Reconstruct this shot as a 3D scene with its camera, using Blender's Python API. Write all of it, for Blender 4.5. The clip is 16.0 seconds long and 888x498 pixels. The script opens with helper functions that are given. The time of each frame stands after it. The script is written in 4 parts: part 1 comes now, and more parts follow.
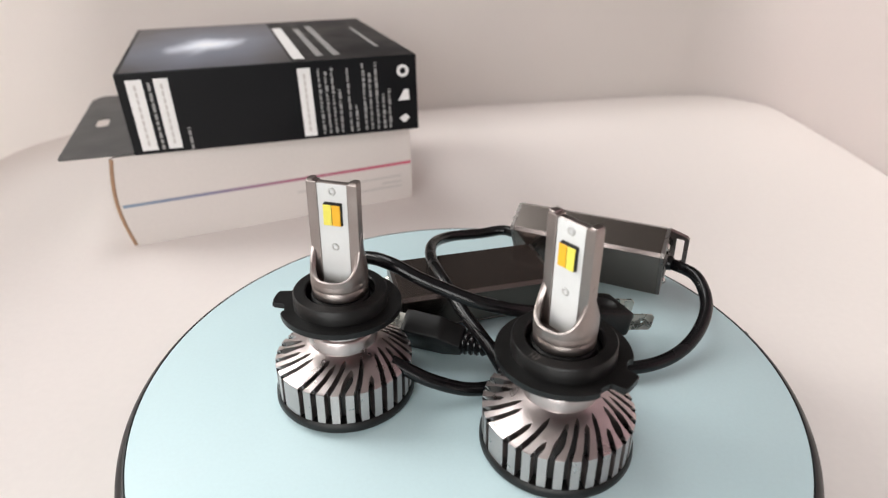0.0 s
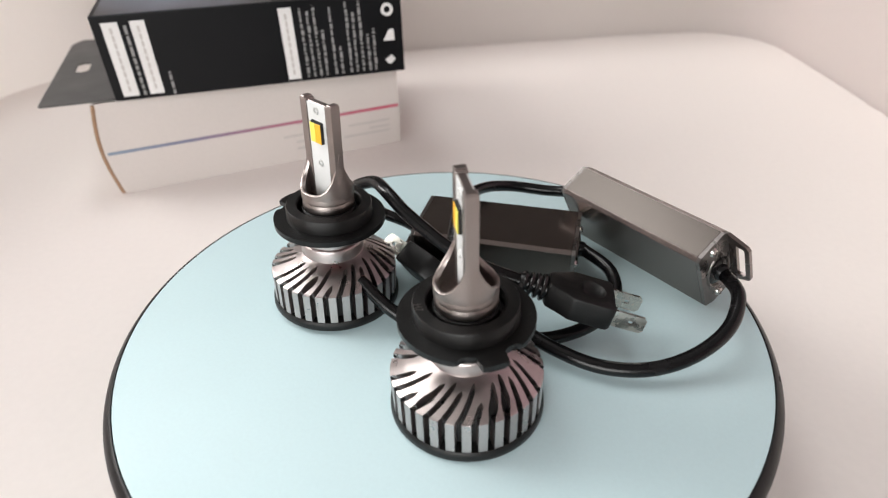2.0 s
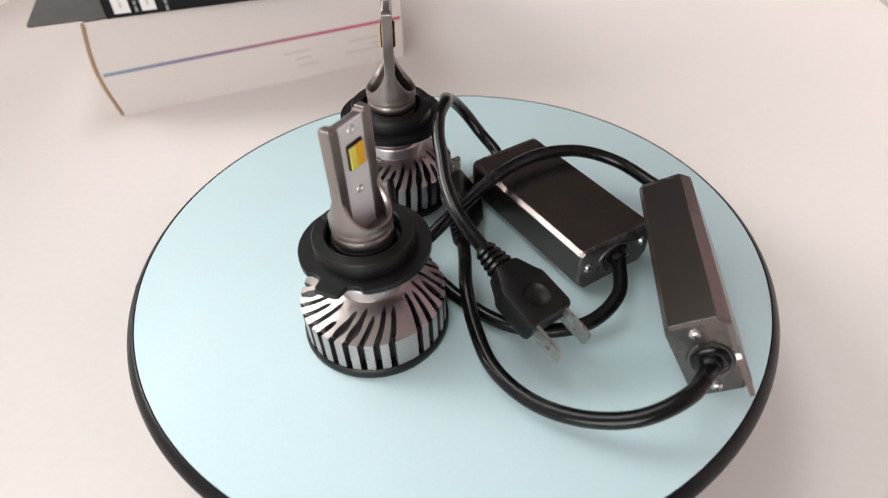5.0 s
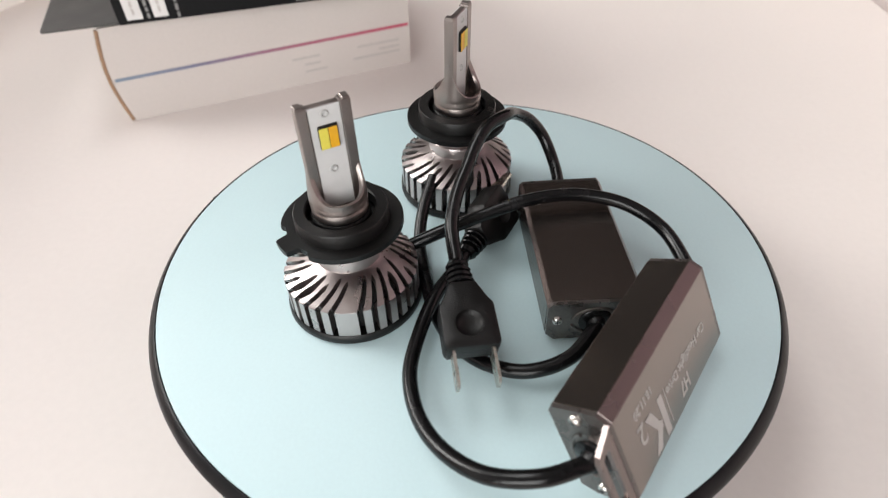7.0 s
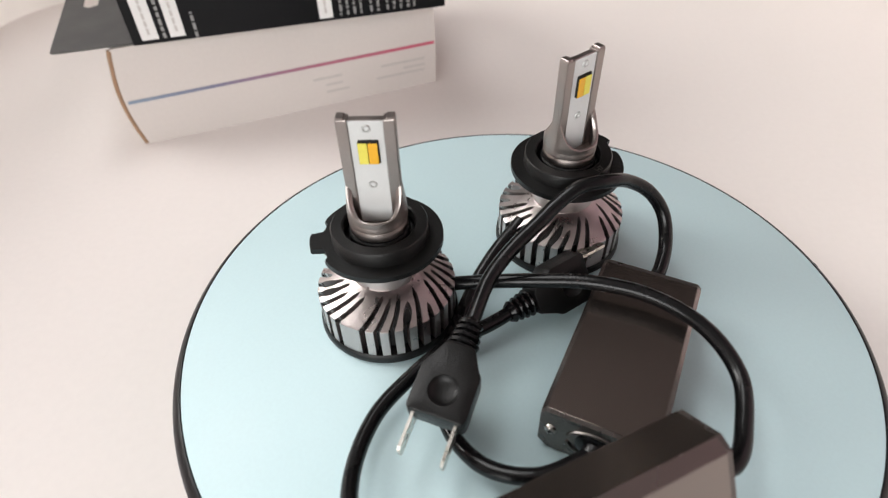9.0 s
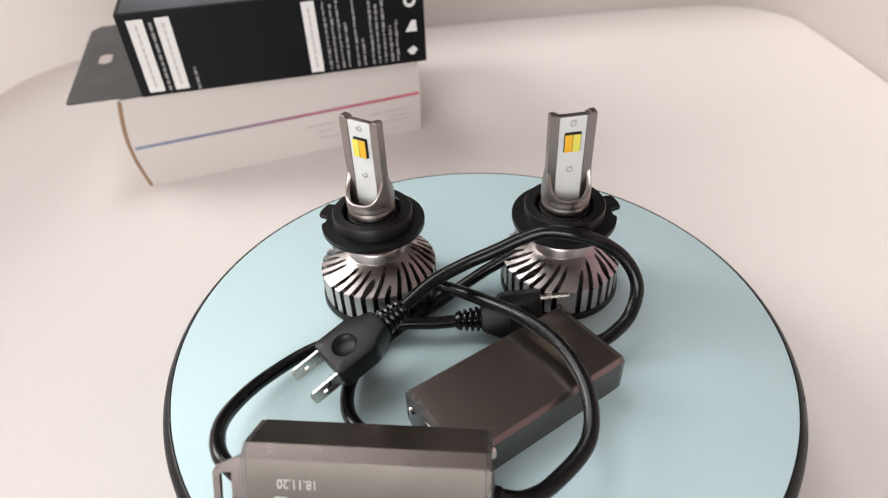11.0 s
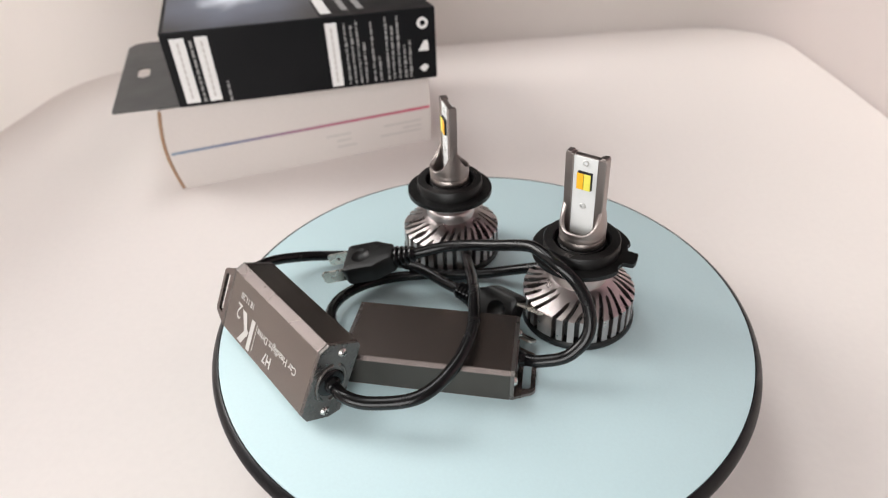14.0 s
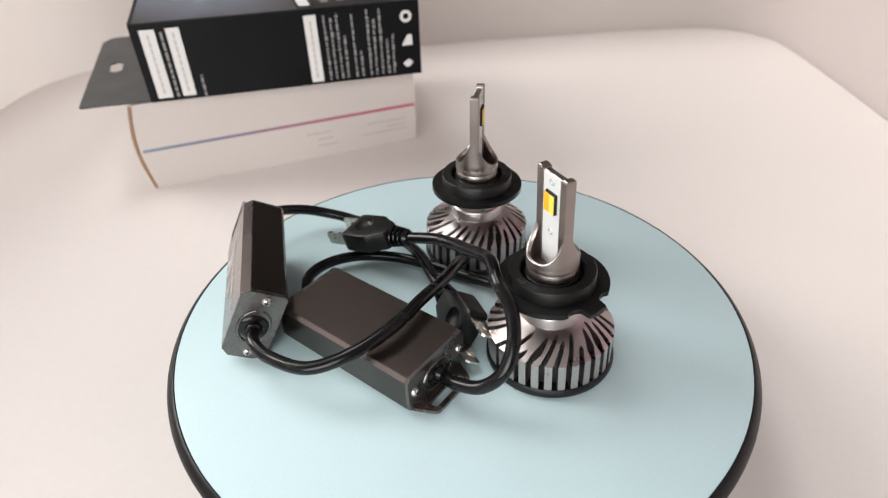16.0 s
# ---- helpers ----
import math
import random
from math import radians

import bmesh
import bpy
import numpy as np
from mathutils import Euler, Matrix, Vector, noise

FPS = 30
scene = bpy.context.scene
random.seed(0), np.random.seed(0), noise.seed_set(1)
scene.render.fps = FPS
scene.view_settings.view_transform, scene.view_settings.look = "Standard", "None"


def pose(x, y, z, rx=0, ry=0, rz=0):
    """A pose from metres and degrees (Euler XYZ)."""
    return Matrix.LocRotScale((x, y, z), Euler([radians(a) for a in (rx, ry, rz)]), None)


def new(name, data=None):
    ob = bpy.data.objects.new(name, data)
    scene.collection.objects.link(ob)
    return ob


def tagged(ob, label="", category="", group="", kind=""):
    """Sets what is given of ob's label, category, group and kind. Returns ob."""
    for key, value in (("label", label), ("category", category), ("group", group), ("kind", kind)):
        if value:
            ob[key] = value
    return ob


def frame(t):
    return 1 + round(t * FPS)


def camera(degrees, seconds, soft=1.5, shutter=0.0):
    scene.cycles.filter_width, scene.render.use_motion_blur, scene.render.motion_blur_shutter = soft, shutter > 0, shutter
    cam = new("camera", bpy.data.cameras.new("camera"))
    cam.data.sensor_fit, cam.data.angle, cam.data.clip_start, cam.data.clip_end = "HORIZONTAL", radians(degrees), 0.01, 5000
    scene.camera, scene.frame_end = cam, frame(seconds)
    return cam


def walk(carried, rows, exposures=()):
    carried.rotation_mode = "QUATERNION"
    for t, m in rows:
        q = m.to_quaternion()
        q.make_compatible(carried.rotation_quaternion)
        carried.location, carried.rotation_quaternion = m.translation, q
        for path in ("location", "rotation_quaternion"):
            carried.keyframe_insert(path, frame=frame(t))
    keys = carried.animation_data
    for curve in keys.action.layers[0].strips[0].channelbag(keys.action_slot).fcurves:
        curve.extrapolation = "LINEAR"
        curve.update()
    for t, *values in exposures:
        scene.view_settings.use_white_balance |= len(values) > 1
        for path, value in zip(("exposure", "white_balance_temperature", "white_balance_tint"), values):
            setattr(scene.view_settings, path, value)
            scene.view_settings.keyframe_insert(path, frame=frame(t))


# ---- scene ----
cam = camera(73.27, 16.0, soft=1.2)
cam.data.dof.use_dof = True
cam.data.dof.focus_distance = 0.188
cam.data.dof.aperture_fstop = 14.0
walk(cam, [
    (0, pose(0.00002, -0.15028, 0.12701, 61.083, 0.915, 1.550)),
    (0.5, pose(0.00246, -0.14990, 0.12818, 61.064, 1.208, 1.931)),
    (1, pose(0.00604, -0.15130, 0.12505, 61.004, 1.249, 1.767)),
    (1.5, pose(0.00616, -0.15229, 0.12596, 60.803, 1.384, 1.483)),
    (2, pose(0.00749, -0.15117, 0.12707, 55.804, 1.470, 1.278)),
    (2.5, pose(0.01117, -0.15357, 0.12929, 51.445, 1.917, 1.191)),
    (3, pose(0.01261, -0.15087, 0.13439, 49.453, 1.949, 1.409)),
    (5.5, pose(0.00263, -0.14702, 0.13505, 46.935, 1.924, 1.311)),
    (6, pose(-0.00050, -0.14698, 0.13710, 47.251, 1.999, 1.331)),
    (6.5, pose(0.00029, -0.14673, 0.13811, 47.212, 1.977, 1.340)),
    (7, pose(0.00144, -0.14846, 0.13899, 47.053, 1.732, 1.335)),
    (7.5, pose(0.00164, -0.14862, 0.14589, 46.942, 1.978, 1.278)),
    (8, pose(-0.00617, -0.14230, 0.14622, 46.638, 1.973, 0.830)),
    (8.5, pose(-0.01359, -0.12981, 0.14385, 46.801, 2.019, 1.998)),
    (9, pose(-0.01488, -0.12362, 0.13902, 47.270, 1.593, 1.652)),
    (9.5, pose(-0.01268, -0.11683, 0.13274, 48.958, 1.883, 1.794)),
    (10, pose(-0.00802, -0.12190, 0.13380, 50.505, 1.893, 1.621)),
    (12.5, pose(0.00104, -0.17879, 0.16308, 52.924, 2.061, 2.167)),
    (13, pose(0.00117, -0.18127, 0.16038, 53.309, 1.832, 2.440)),
    (13.5, pose(0.00183, -0.17701, 0.15601, 53.309, 1.802, 2.354)),
    (14, pose(-0.00166, -0.17716, 0.15732, 53.565, 1.791, 2.473)),
    (14.5, pose(0.00023, -0.17214, 0.15440, 53.609, 2.018, 2.202)),
    (15, pose(0.00124, -0.16899, 0.15567, 53.426, 1.628, 2.033)),
    (15.5, pose(0.00117, -0.16609, 0.15117, 53.800, 1.423, 1.853)),
    (16, pose(0.00335, -0.16506, 0.14700, 53.980, 1.297, 2.043)),
], exposures=[(0, 0.0), (16, 0.0)])

# turntable angle in degrees at each second
TURN = [(0, 0.00), (0.5, -7.27), (1, -14.51), (1.5, -21.72), (2, -28.95), (2.5, -36.17), (3, -43.36), (5.5, -79.19), (6, -86.34), (6.5, -93.47), (7, -100.61), (7.5, -107.77), (8, -114.97), (8.5, -122.20), (9, -129.47), (9.5, -136.76), (10, -144.09), (12.5, -180.74), (13, -187.95), (13.5, -195.11), (14, -202.20), (14.5, -209.21), (15, -216.17), (15.5, -223.09), (16, -229.99)]

# ---- light ----
world = bpy.data.worlds.new("sky")
scene.world = world
world.use_nodes = True
wn = world.node_tree.nodes
sky = wn.new("ShaderNodeTexSky")
sky.sky_type = 'NISHITA'
sky.sun_disc = False
sky.sun_elevation, sky.sun_rotation = radians(35), radians(-80)
wn["Background"].inputs["Strength"].default_value = 0.12
world.node_tree.links.new(sky.outputs["Color"], wn["Background"].inputs["Color"])

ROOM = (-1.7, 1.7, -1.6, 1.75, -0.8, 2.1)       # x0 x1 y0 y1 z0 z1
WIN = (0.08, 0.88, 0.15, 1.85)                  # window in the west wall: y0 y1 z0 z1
FRONT = (-1.25, 0.15, 0.05, 1.10)                   # opening in the unseen south wall for added front fill: x0 x1 z0 z1
ROOF = (-1.25, -0.42, 0.0, 1.40)                # opening in the unseen ceiling for added overhead fill: x0 x1 y0 y1


def area_lamp(name, at, turn, sx, sy, power, color):
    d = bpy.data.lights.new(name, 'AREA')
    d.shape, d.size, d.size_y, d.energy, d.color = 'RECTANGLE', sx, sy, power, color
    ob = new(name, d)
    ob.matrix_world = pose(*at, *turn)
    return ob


area_lamp("window_light", (ROOM[0] + 0.02, (WIN[0] + WIN[1]) / 2, (WIN[2] + WIN[3]) / 2), (0, -90, 0),
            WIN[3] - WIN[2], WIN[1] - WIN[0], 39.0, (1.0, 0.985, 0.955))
# added fill that brightens the back wall; no window is known here
area_lamp("front_fill_light", ((FRONT[0] + FRONT[1]) / 2, ROOM[2] + 0.02, (FRONT[2] + FRONT[3]) / 2), (90, 0, 0),
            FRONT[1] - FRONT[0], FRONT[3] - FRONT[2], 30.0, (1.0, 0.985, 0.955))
# added overhead fill; the ceiling opening is made up to hold it
area_lamp("overhead_fill_light", ((ROOF[0] + ROOF[1]) / 2, (ROOF[2] + ROOF[3]) / 2, ROOM[5] - 0.02), (0, 0, 0),
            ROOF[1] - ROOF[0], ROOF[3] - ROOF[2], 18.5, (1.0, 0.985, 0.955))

FLOOR = -0.0435


# ---- materials ----
def material(name, base, rough=0.5, metal=0.0, vary=0.12, scale=120.0, fine=1500.0, bump=0.0, bump_scale=900.0,
             rough_vary=0.08, spec=0.5, coat=0.0, aniso=0.0):
    """Principled material with colour variation at two scales, uneven gloss and fine relief."""
    m = bpy.data.materials.new(name)
    m.use_nodes = True
    nt = m.node_tree
    b = nt.nodes["Principled BSDF"]
    tc = nt.nodes.new("ShaderNodeTexCoord")
    n1 = nt.nodes.new("ShaderNodeTexNoise")
    n2 = nt.nodes.new("ShaderNodeTexNoise")
    n1.inputs["Scale"].default_value, n2.inputs["Scale"].default_value = scale, fine
    n1.inputs["Detail"].default_value, n2.inputs["Detail"].default_value = 4, 2
    for n in (n1, n2):
        nt.links.new(tc.outputs["Object"], n.inputs["Vector"])
    add = nt.nodes.new("ShaderNodeMath")
    add.operation = 'ADD'
    nt.links.new(n1.outputs["Fac"], add.inputs[0])
    nt.links.new(n2.outputs["Fac"], add.inputs[1])
    mr = nt.nodes.new("ShaderNodeMapRange")
    mr.inputs["From Min"].default_value, mr.inputs["From Max"].default_value = 0.6, 1.4
    nt.links.new(add.outputs[0], mr.inputs["Value"])
    mix = nt.nodes.new("ShaderNodeMix")
    mix.data_type = 'RGBA'
    mix.inputs["A"].default_value = (*[c * (1 - vary) for c in base], 1)
    mix.inputs["B"].default_value = (*[min(1, c * (1 + vary)) for c in base], 1)
    nt.links.new(mr.outputs["Result"], mix.inputs["Factor"])
    nt.links.new(mix.outputs["Result"], b.inputs["Base Color"])
    rr = nt.nodes.new("ShaderNodeMapRange")
    rr.inputs["From Min"].default_value, rr.inputs["From Max"].default_value = 0.3, 0.7
    rr.inputs["To Min"].default_value, rr.inputs["To Max"].default_value = max(0.02, rough - rough_vary), min(1, rough + rough_vary)
    nt.links.new(n1.outputs["Fac"], rr.inputs["Value"])
    nt.links.new(rr.outputs["Result"], b.inputs["Roughness"])
    b.inputs["Metallic"].default_value = metal
    b.inputs["Specular IOR Level"].default_value = spec
    b.inputs["Coat Weight"].default_value = coat
    if bump > 0:
        nb = nt.nodes.new("ShaderNodeTexNoise")
        nb.inputs["Scale"].default_value, nb.inputs["Detail"].default_value = bump_scale, 3
        nt.links.new(tc.outputs["Object"], nb.inputs["Vector"])
        bp = nt.nodes.new("ShaderNodeBump")
        bp.inputs["Strength"].default_value, bp.inputs["Distance"].default_value = bump, 0.0004
        nt.links.new(nb.outputs["Fac"], bp.inputs["Height"])
        nt.links.new(bp.outputs["Normal"], b.inputs["Normal"])
    return m


WALL_PAINT = material("white_room_paint", (0.8, 0.79, 0.77), 0.7, vary=0.03, scale=6, fine=60)
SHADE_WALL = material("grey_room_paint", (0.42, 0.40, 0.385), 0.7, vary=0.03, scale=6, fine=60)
# unseen east wall, added to throw pink light on the right side
PINK_WALL = material("pink_bounce_paint", (0.78, 0.56, 0.62), 0.7, vary=0.04, scale=6, fine=60)
GREY_PAINT = material("grey_ceiling_paint", (0.45, 0.435, 0.42), 0.7, vary=0.04, scale=6, fine=60)
# unseen floor and north wall, added to darken what the metal reflects
DARK_WALL = material("dark_unseen_surround", (0.034, 0.027, 0.023), 0.6, vary=0.2, scale=5, fine=60)
WHITE_SHEET = material("white_laminate", (0.80, 0.745, 0.715), 0.5, vary=0.02, scale=14, fine=300, bump=0.03, bump_scale=400)
STAGE_CLOTH = material("thin_white_sheet", (0.80, 0.745, 0.715), 0.6, vary=0.02, scale=14, fine=300)


def let_through(m, color, share):
    """Lets part of the light through a thin sheet."""
    nt = m.node_tree
    tr = nt.nodes.new("ShaderNodeBsdfTranslucent")
    tr.inputs["Color"].default_value = (*color, 1)
    mx = nt.nodes.new("ShaderNodeMixShader")
    mx.inputs[0].default_value = share
    nt.links.new(nt.nodes["Principled BSDF"].outputs[0], mx.inputs[1])
    nt.links.new(tr.outputs[0], mx.inputs[2])
    nt.links.new(mx.outputs[0], nt.nodes["Material Output"].inputs["Surface"])


let_through(STAGE_CLOTH, (0.94, 0.91, 0.885), 0.60)
BLUE_PAPER = material("pale_blue_paper", (0.505, 0.660, 0.692), 0.55, vary=0.025, scale=40, fine=900, bump=0.06, bump_scale=1200)
BLACK_RIM = material("black_rim_plastic", (0.004, 0.004, 0.005), 0.35, vary=0.3, scale=80, bump=0.1, bump_scale=500, spec=0.25)
SILVER = material("satin_anodised_aluminium", (0.54, 0.485, 0.475), 0.33, 1.0, vary=0.08, scale=150, fine=3000, bump=0.12, bump_scale=4000)
TITAN = material("warm_grey_anodised_aluminium", (0.345, 0.303, 0.287), 0.36, 1.0, vary=0.08, scale=200, fine=3000, bump=0.1, bump_scale=4000)
# near-black: shade in slots and round chips, own colour of chip bodies
DARK_CORE = material("black_shade_and_chip_body", (0.005, 0.0045, 0.0045), 0.6, 0.0, vary=0.3, scale=300)
BLACK_PLASTIC = material("black_nylon_plastic", (0.0052, 0.0050, 0.0050), 0.37, vary=0.4, scale=160, fine=2500, bump=0.3, bump_scale=2500, spec=0.32)
RUBBER = material("black_pvc_cable", (0.0035, 0.0035, 0.004), 0.22, vary=0.25, scale=200, fine=2500, bump=0.1, bump_scale=1800, spec=0.33)
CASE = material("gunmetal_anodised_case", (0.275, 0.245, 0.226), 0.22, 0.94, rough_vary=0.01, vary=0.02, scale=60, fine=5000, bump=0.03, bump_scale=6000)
# back and sides: case metal darkened, their dim reflections put into the colour
CASE_BACK = material("gunmetal_back_dimmed", (0.195, 0.164, 0.150), 0.22, 0.94, rough_vary=0.01, vary=0.02, scale=60, fine=5000, bump=0.03, bump_scale=6000)
CASE_SIDE = material("gunmetal_side_dimmed", (0.100, 0.087, 0.078), 0.26, 0.94, rough_vary=0.01, vary=0.02, scale=60, fine=5000, bump=0.03, bump_scale=6000)
# bevel tone carries reflected sheen in its colour; the ear shares it
CASE_EDGE = material("gunmetal_edge_tone", (0.235, 0.198, 0.188), 0.27, 0.95, rough_vary=0.01, vary=0.03, scale=60, fine=5000, bump=0.03, bump_scale=6000)
CAP = material("dark_end_cap", (0.17, 0.155, 0.147), 0.30, 0.9, vary=0.2, scale=200, bump=0.1, bump_scale=3000)
STEEL = material("bright_zinc_steel", (0.66, 0.64, 0.61), 0.24, 1.0, vary=0.1, scale=400, rough_vary=0.1)
RIVET = material("dull_white_metal", (0.55, 0.55, 0.54), 0.45, 0.5, vary=0.05, scale=400)
TIN = material("tin_plated_brass", (0.62, 0.60, 0.55), 0.28, 1.0, vary=0.12, scale=300)
BOARD = material("white_led_board", (0.62, 0.625, 0.62), 0.4, vary=0.04, scale=300, fine=3000)
PHOSPHOR_LEMON = material("lemon_phosphor", (0.74, 0.66, 0.10), 0.4, vary=0.06, scale=700)
PHOSPHOR_AMBER = material("amber_phosphor", (0.80, 0.42, 0.02), 0.4, vary=0.06, scale=700)
BLACK_CARD = material("black_printed_card", (0.004, 0.004, 0.005), 0.42, vary=0.2, scale=25, fine=700, bump=0.05, bump_scale=700, spec=0.17)
GREY_CARD = material("dark_grey_card", (0.06, 0.058, 0.056), 0.5, vary=0.1, scale=40, fine=800)
WHITE_CARD = material("white_coated_card", (0.60, 0.555, 0.525), 0.42, vary=0.03, scale=15, fine=500, bump=0.03, bump_scale=300)
BROWN_CARD = material("brown_card_edge", (0.31, 0.19, 0.115), 0.7, vary=0.15, scale=90)
WHITE_INK = material("white_ink", (0.70, 0.69, 0.68), 0.45, vary=0.05, scale=90)
GREY_INK = material("grey_ink", (0.25, 0.245, 0.24), 0.5, vary=0.2, scale=300)
PALE_INK = material("pale_grey_ink", (0.50, 0.47, 0.45), 0.5, vary=0.05, scale=200)
SILVER_INK = material("silver_screen_print", (0.47, 0.445, 0.425), 0.45, vary=0.05, scale=400)
RED_RING = material("red_rubber_ring", (0.30, 0.02, 0.02), 0.4, vary=0.1, scale=300)


def ramp_material(name, stops, axis_scale, offset, radial=False, rough=0.4):
    """A printed gradient: along local x, or outwards from a point."""
    m = bpy.data.materials.new(name)
    m.use_nodes = True
    nt = m.node_tree
    b = nt.nodes["Principled BSDF"]
    tc = nt.nodes.new("ShaderNodeTexCoord")
    mp = nt.nodes.new("ShaderNodeMapping")
    mp.inputs["Location"].default_value = offset
    mp.inputs["Scale"].default_value = axis_scale
    nt.links.new(tc.outputs["Object"], mp.inputs["Vector"])
    if radial:
        ln = nt.nodes.new("ShaderNodeVectorMath")
        ln.operation = 'LENGTH'
        nt.links.new(mp.outputs["Vector"], ln.inputs[0])
        nz = nt.nodes.new("ShaderNodeTexNoise")
        nz.inputs["Scale"].default_value, nz.inputs["Detail"].default_value = 2.2, 6
        nt.links.new(mp.outputs["Vector"], nz.inputs["Vector"])
        ad = nt.nodes.new("ShaderNodeMath")
        ad.operation = 'MULTIPLY_ADD'
        ad.inputs[1].default_value, ad.inputs[2].default_value = 0.7, -0.32
        nt.links.new(nz.outputs["Fac"], ad.inputs[0])
        sm = nt.nodes.new("ShaderNodeMath")
        sm.operation = 'ADD'
        nt.links.new(ln.outputs["Value"], sm.inputs[0])
        nt.links.new(ad.outputs[0], sm.inputs[1])
        out = sm.outputs[0]
    else:
        sp = nt.nodes.new("ShaderNodeSeparateXYZ")
        nt.links.new(mp.outputs["Vector"], sp.inputs[0])
        out = sp.outputs["X"]
    cr = nt.nodes.new("ShaderNodeValToRGB")
    el = cr.color_ramp.elements
    for i, (p, c) in enumerate(stops):
        e = el[i] if i < 2 else el.new(p)
        e.position, e.color = p, (*c, 1)
    nt.links.new(out, cr.inputs["Fac"])
    nt.links.new(cr.outputs["Color"], b.inputs["Base Color"])
    b.inputs["Roughness"].default_value = rough
    return m


# ---- mesh helpers ----
def part(name, bm, mat, parent=None, label="", smooth=False):
    me = bpy.data.meshes.new(name)
    bmesh.ops.recalc_face_normals(bm, faces=bm.faces)
    bm.to_mesh(me)
    bm.free()
    if smooth:
        me.polygons.foreach_set("use_smooth", [True] * len(me.polygons))
        me.set_sharp_from_angle(angle=radians(38))
    me.materials.append(mat)
    ob = new(name, me)
    ob.parent = parent
    if label:
        ob["label"] = label
    return ob


def thing(name, m, label, category, group="", kind=""):
    ob = new(name)
    ob.empty_display_size = 0.01
    ob.matrix_world = m
    return tagged(ob, label, category, group, kind)


def add_box(bm, c, s, m=None, bevel=0.0, segs=2):
    """A box of size s round c, its edges rounded."""
    r = bmesh.ops.create_cube(bm, size=1.0)
    vs = r["verts"]
    for v in vs:
        v.co = Vector((v.co.x * s[0] + c[0], v.co.y * s[1] + c[1], v.co.z * s[2] + c[2]))
    if bevel > 0:
        es = list({e for v in vs for e in v.link_edges})
        g = bmesh.ops.bevel(bm, geom=es, offset=bevel, segments=segs, affect='EDGES', profile=0.6)
        vs = list({v for f in g["faces"] for v in f.verts} | {v for v in vs if v.is_valid})
    if m is not None:
        bmesh.ops.transform(bm, matrix=m, verts=[v for v in vs if v.is_valid])
    return vs


def box(c, s, m=None, bevel=0.0, segs=2):
    bm = bmesh.new()
    add_box(bm, c, s, m, bevel, segs)
    return bm


def lathe(profile, n=64, bm=None, m=None, close=False):
    """Turns a list of (radius, height) round z; ends at radius 0 are closed."""
    bm = bm or bmesh.new()
    rings = []
    for r, z in profile:
        if r < 1e-7:
            rings.append([bm.verts.new((0, 0, z))])
        else:
            rings.append([bm.verts.new((r * math.cos(2 * math.pi * i / n), r * math.sin(2 * math.pi * i / n), z)) for i in range(n)])
    pairs = list(zip(rings, rings[1:])) + ([(rings[-1], rings[0])] if close else [])
    for a, b in pairs:
        for i in range(n):
            j = (i + 1) % n
            if len(a) == 1 and len(b) == 1:
                continue
            if len(a) == 1:
                bm.faces.new((a[0], b[j], b[i]))
            elif len(b) == 1:
                bm.faces.new((a[i], a[j], b[0]))
            else:
                bm.faces.new((a[i], a[j], b[j], b[i]))
    if m is not None:
        bmesh.ops.transform(bm, matrix=m, verts=[v for r in rings for v in r])
    return bm


def prism(outline, z0, z1, bm=None, m=None):
    """An outline of (x, y) raised from z0 to z1."""
    bm = bm or bmesh.new()
    lo = [bm.verts.new((x, y, z0)) for x, y in outline]
    hi = [bm.verts.new((x, y, z1)) for x, y in outline]
    n = len(outline)
    bm.faces.new(lo[::-1])
    bm.faces.new(hi)
    for i in range(n):
        bm.faces.new((lo[i], lo[(i + 1) % n], hi[(i + 1) % n], hi[i]))
    if m is not None:
        bmesh.ops.transform(bm, matrix=m, verts=lo + hi)
    return bm


def glide(pts, n=10):
    """A smooth line through the points."""
    p = [Vector(a) for a in pts]
    p = [2 * p[0] - p[1]] + p + [2 * p[-1] - p[-2]]
    out = []
    for i in range(1, len(p) - 2):
        a, b, c, d = p[i - 1:i + 3]
        for k in range(n):
            t = k / n
            out.append(0.5 * (2 * b + (c - a) * t + (2 * a - 5 * b + 4 * c - d) * t * t + (3 * b - a - 3 * c + d) * t ** 3))
    return out + [p[-2]]


def tube(pts, radius, n=14, bm=None, radii=None):
    bm = bm or bmesh.new()
    up = Vector((0, 0, 1))
    rings = []
    side = None
    for i, p in enumerate(pts):
        d = (pts[min(i + 1, len(pts) - 1)] - pts[max(i - 1, 0)]).normalized()
        side = d.cross(up).normalized() if side is None else (side - d * side.dot(d)).normalized()
        top = side.cross(d)
        r = radii[i] if radii else radius
        rings.append([bm.verts.new(p + r * (math.cos(2 * math.pi * k / n) * side + math.sin(2 * math.pi * k / n) * top)) for k in range(n)])
    for a, b in zip(rings, rings[1:]):
        for k in range(n):
            bm.faces.new((a[k], a[(k + 1) % n], b[(k + 1) % n], b[k]))
    bm.faces.new(rings[0][::-1])
    bm.faces.new(rings[-1])
    return bm


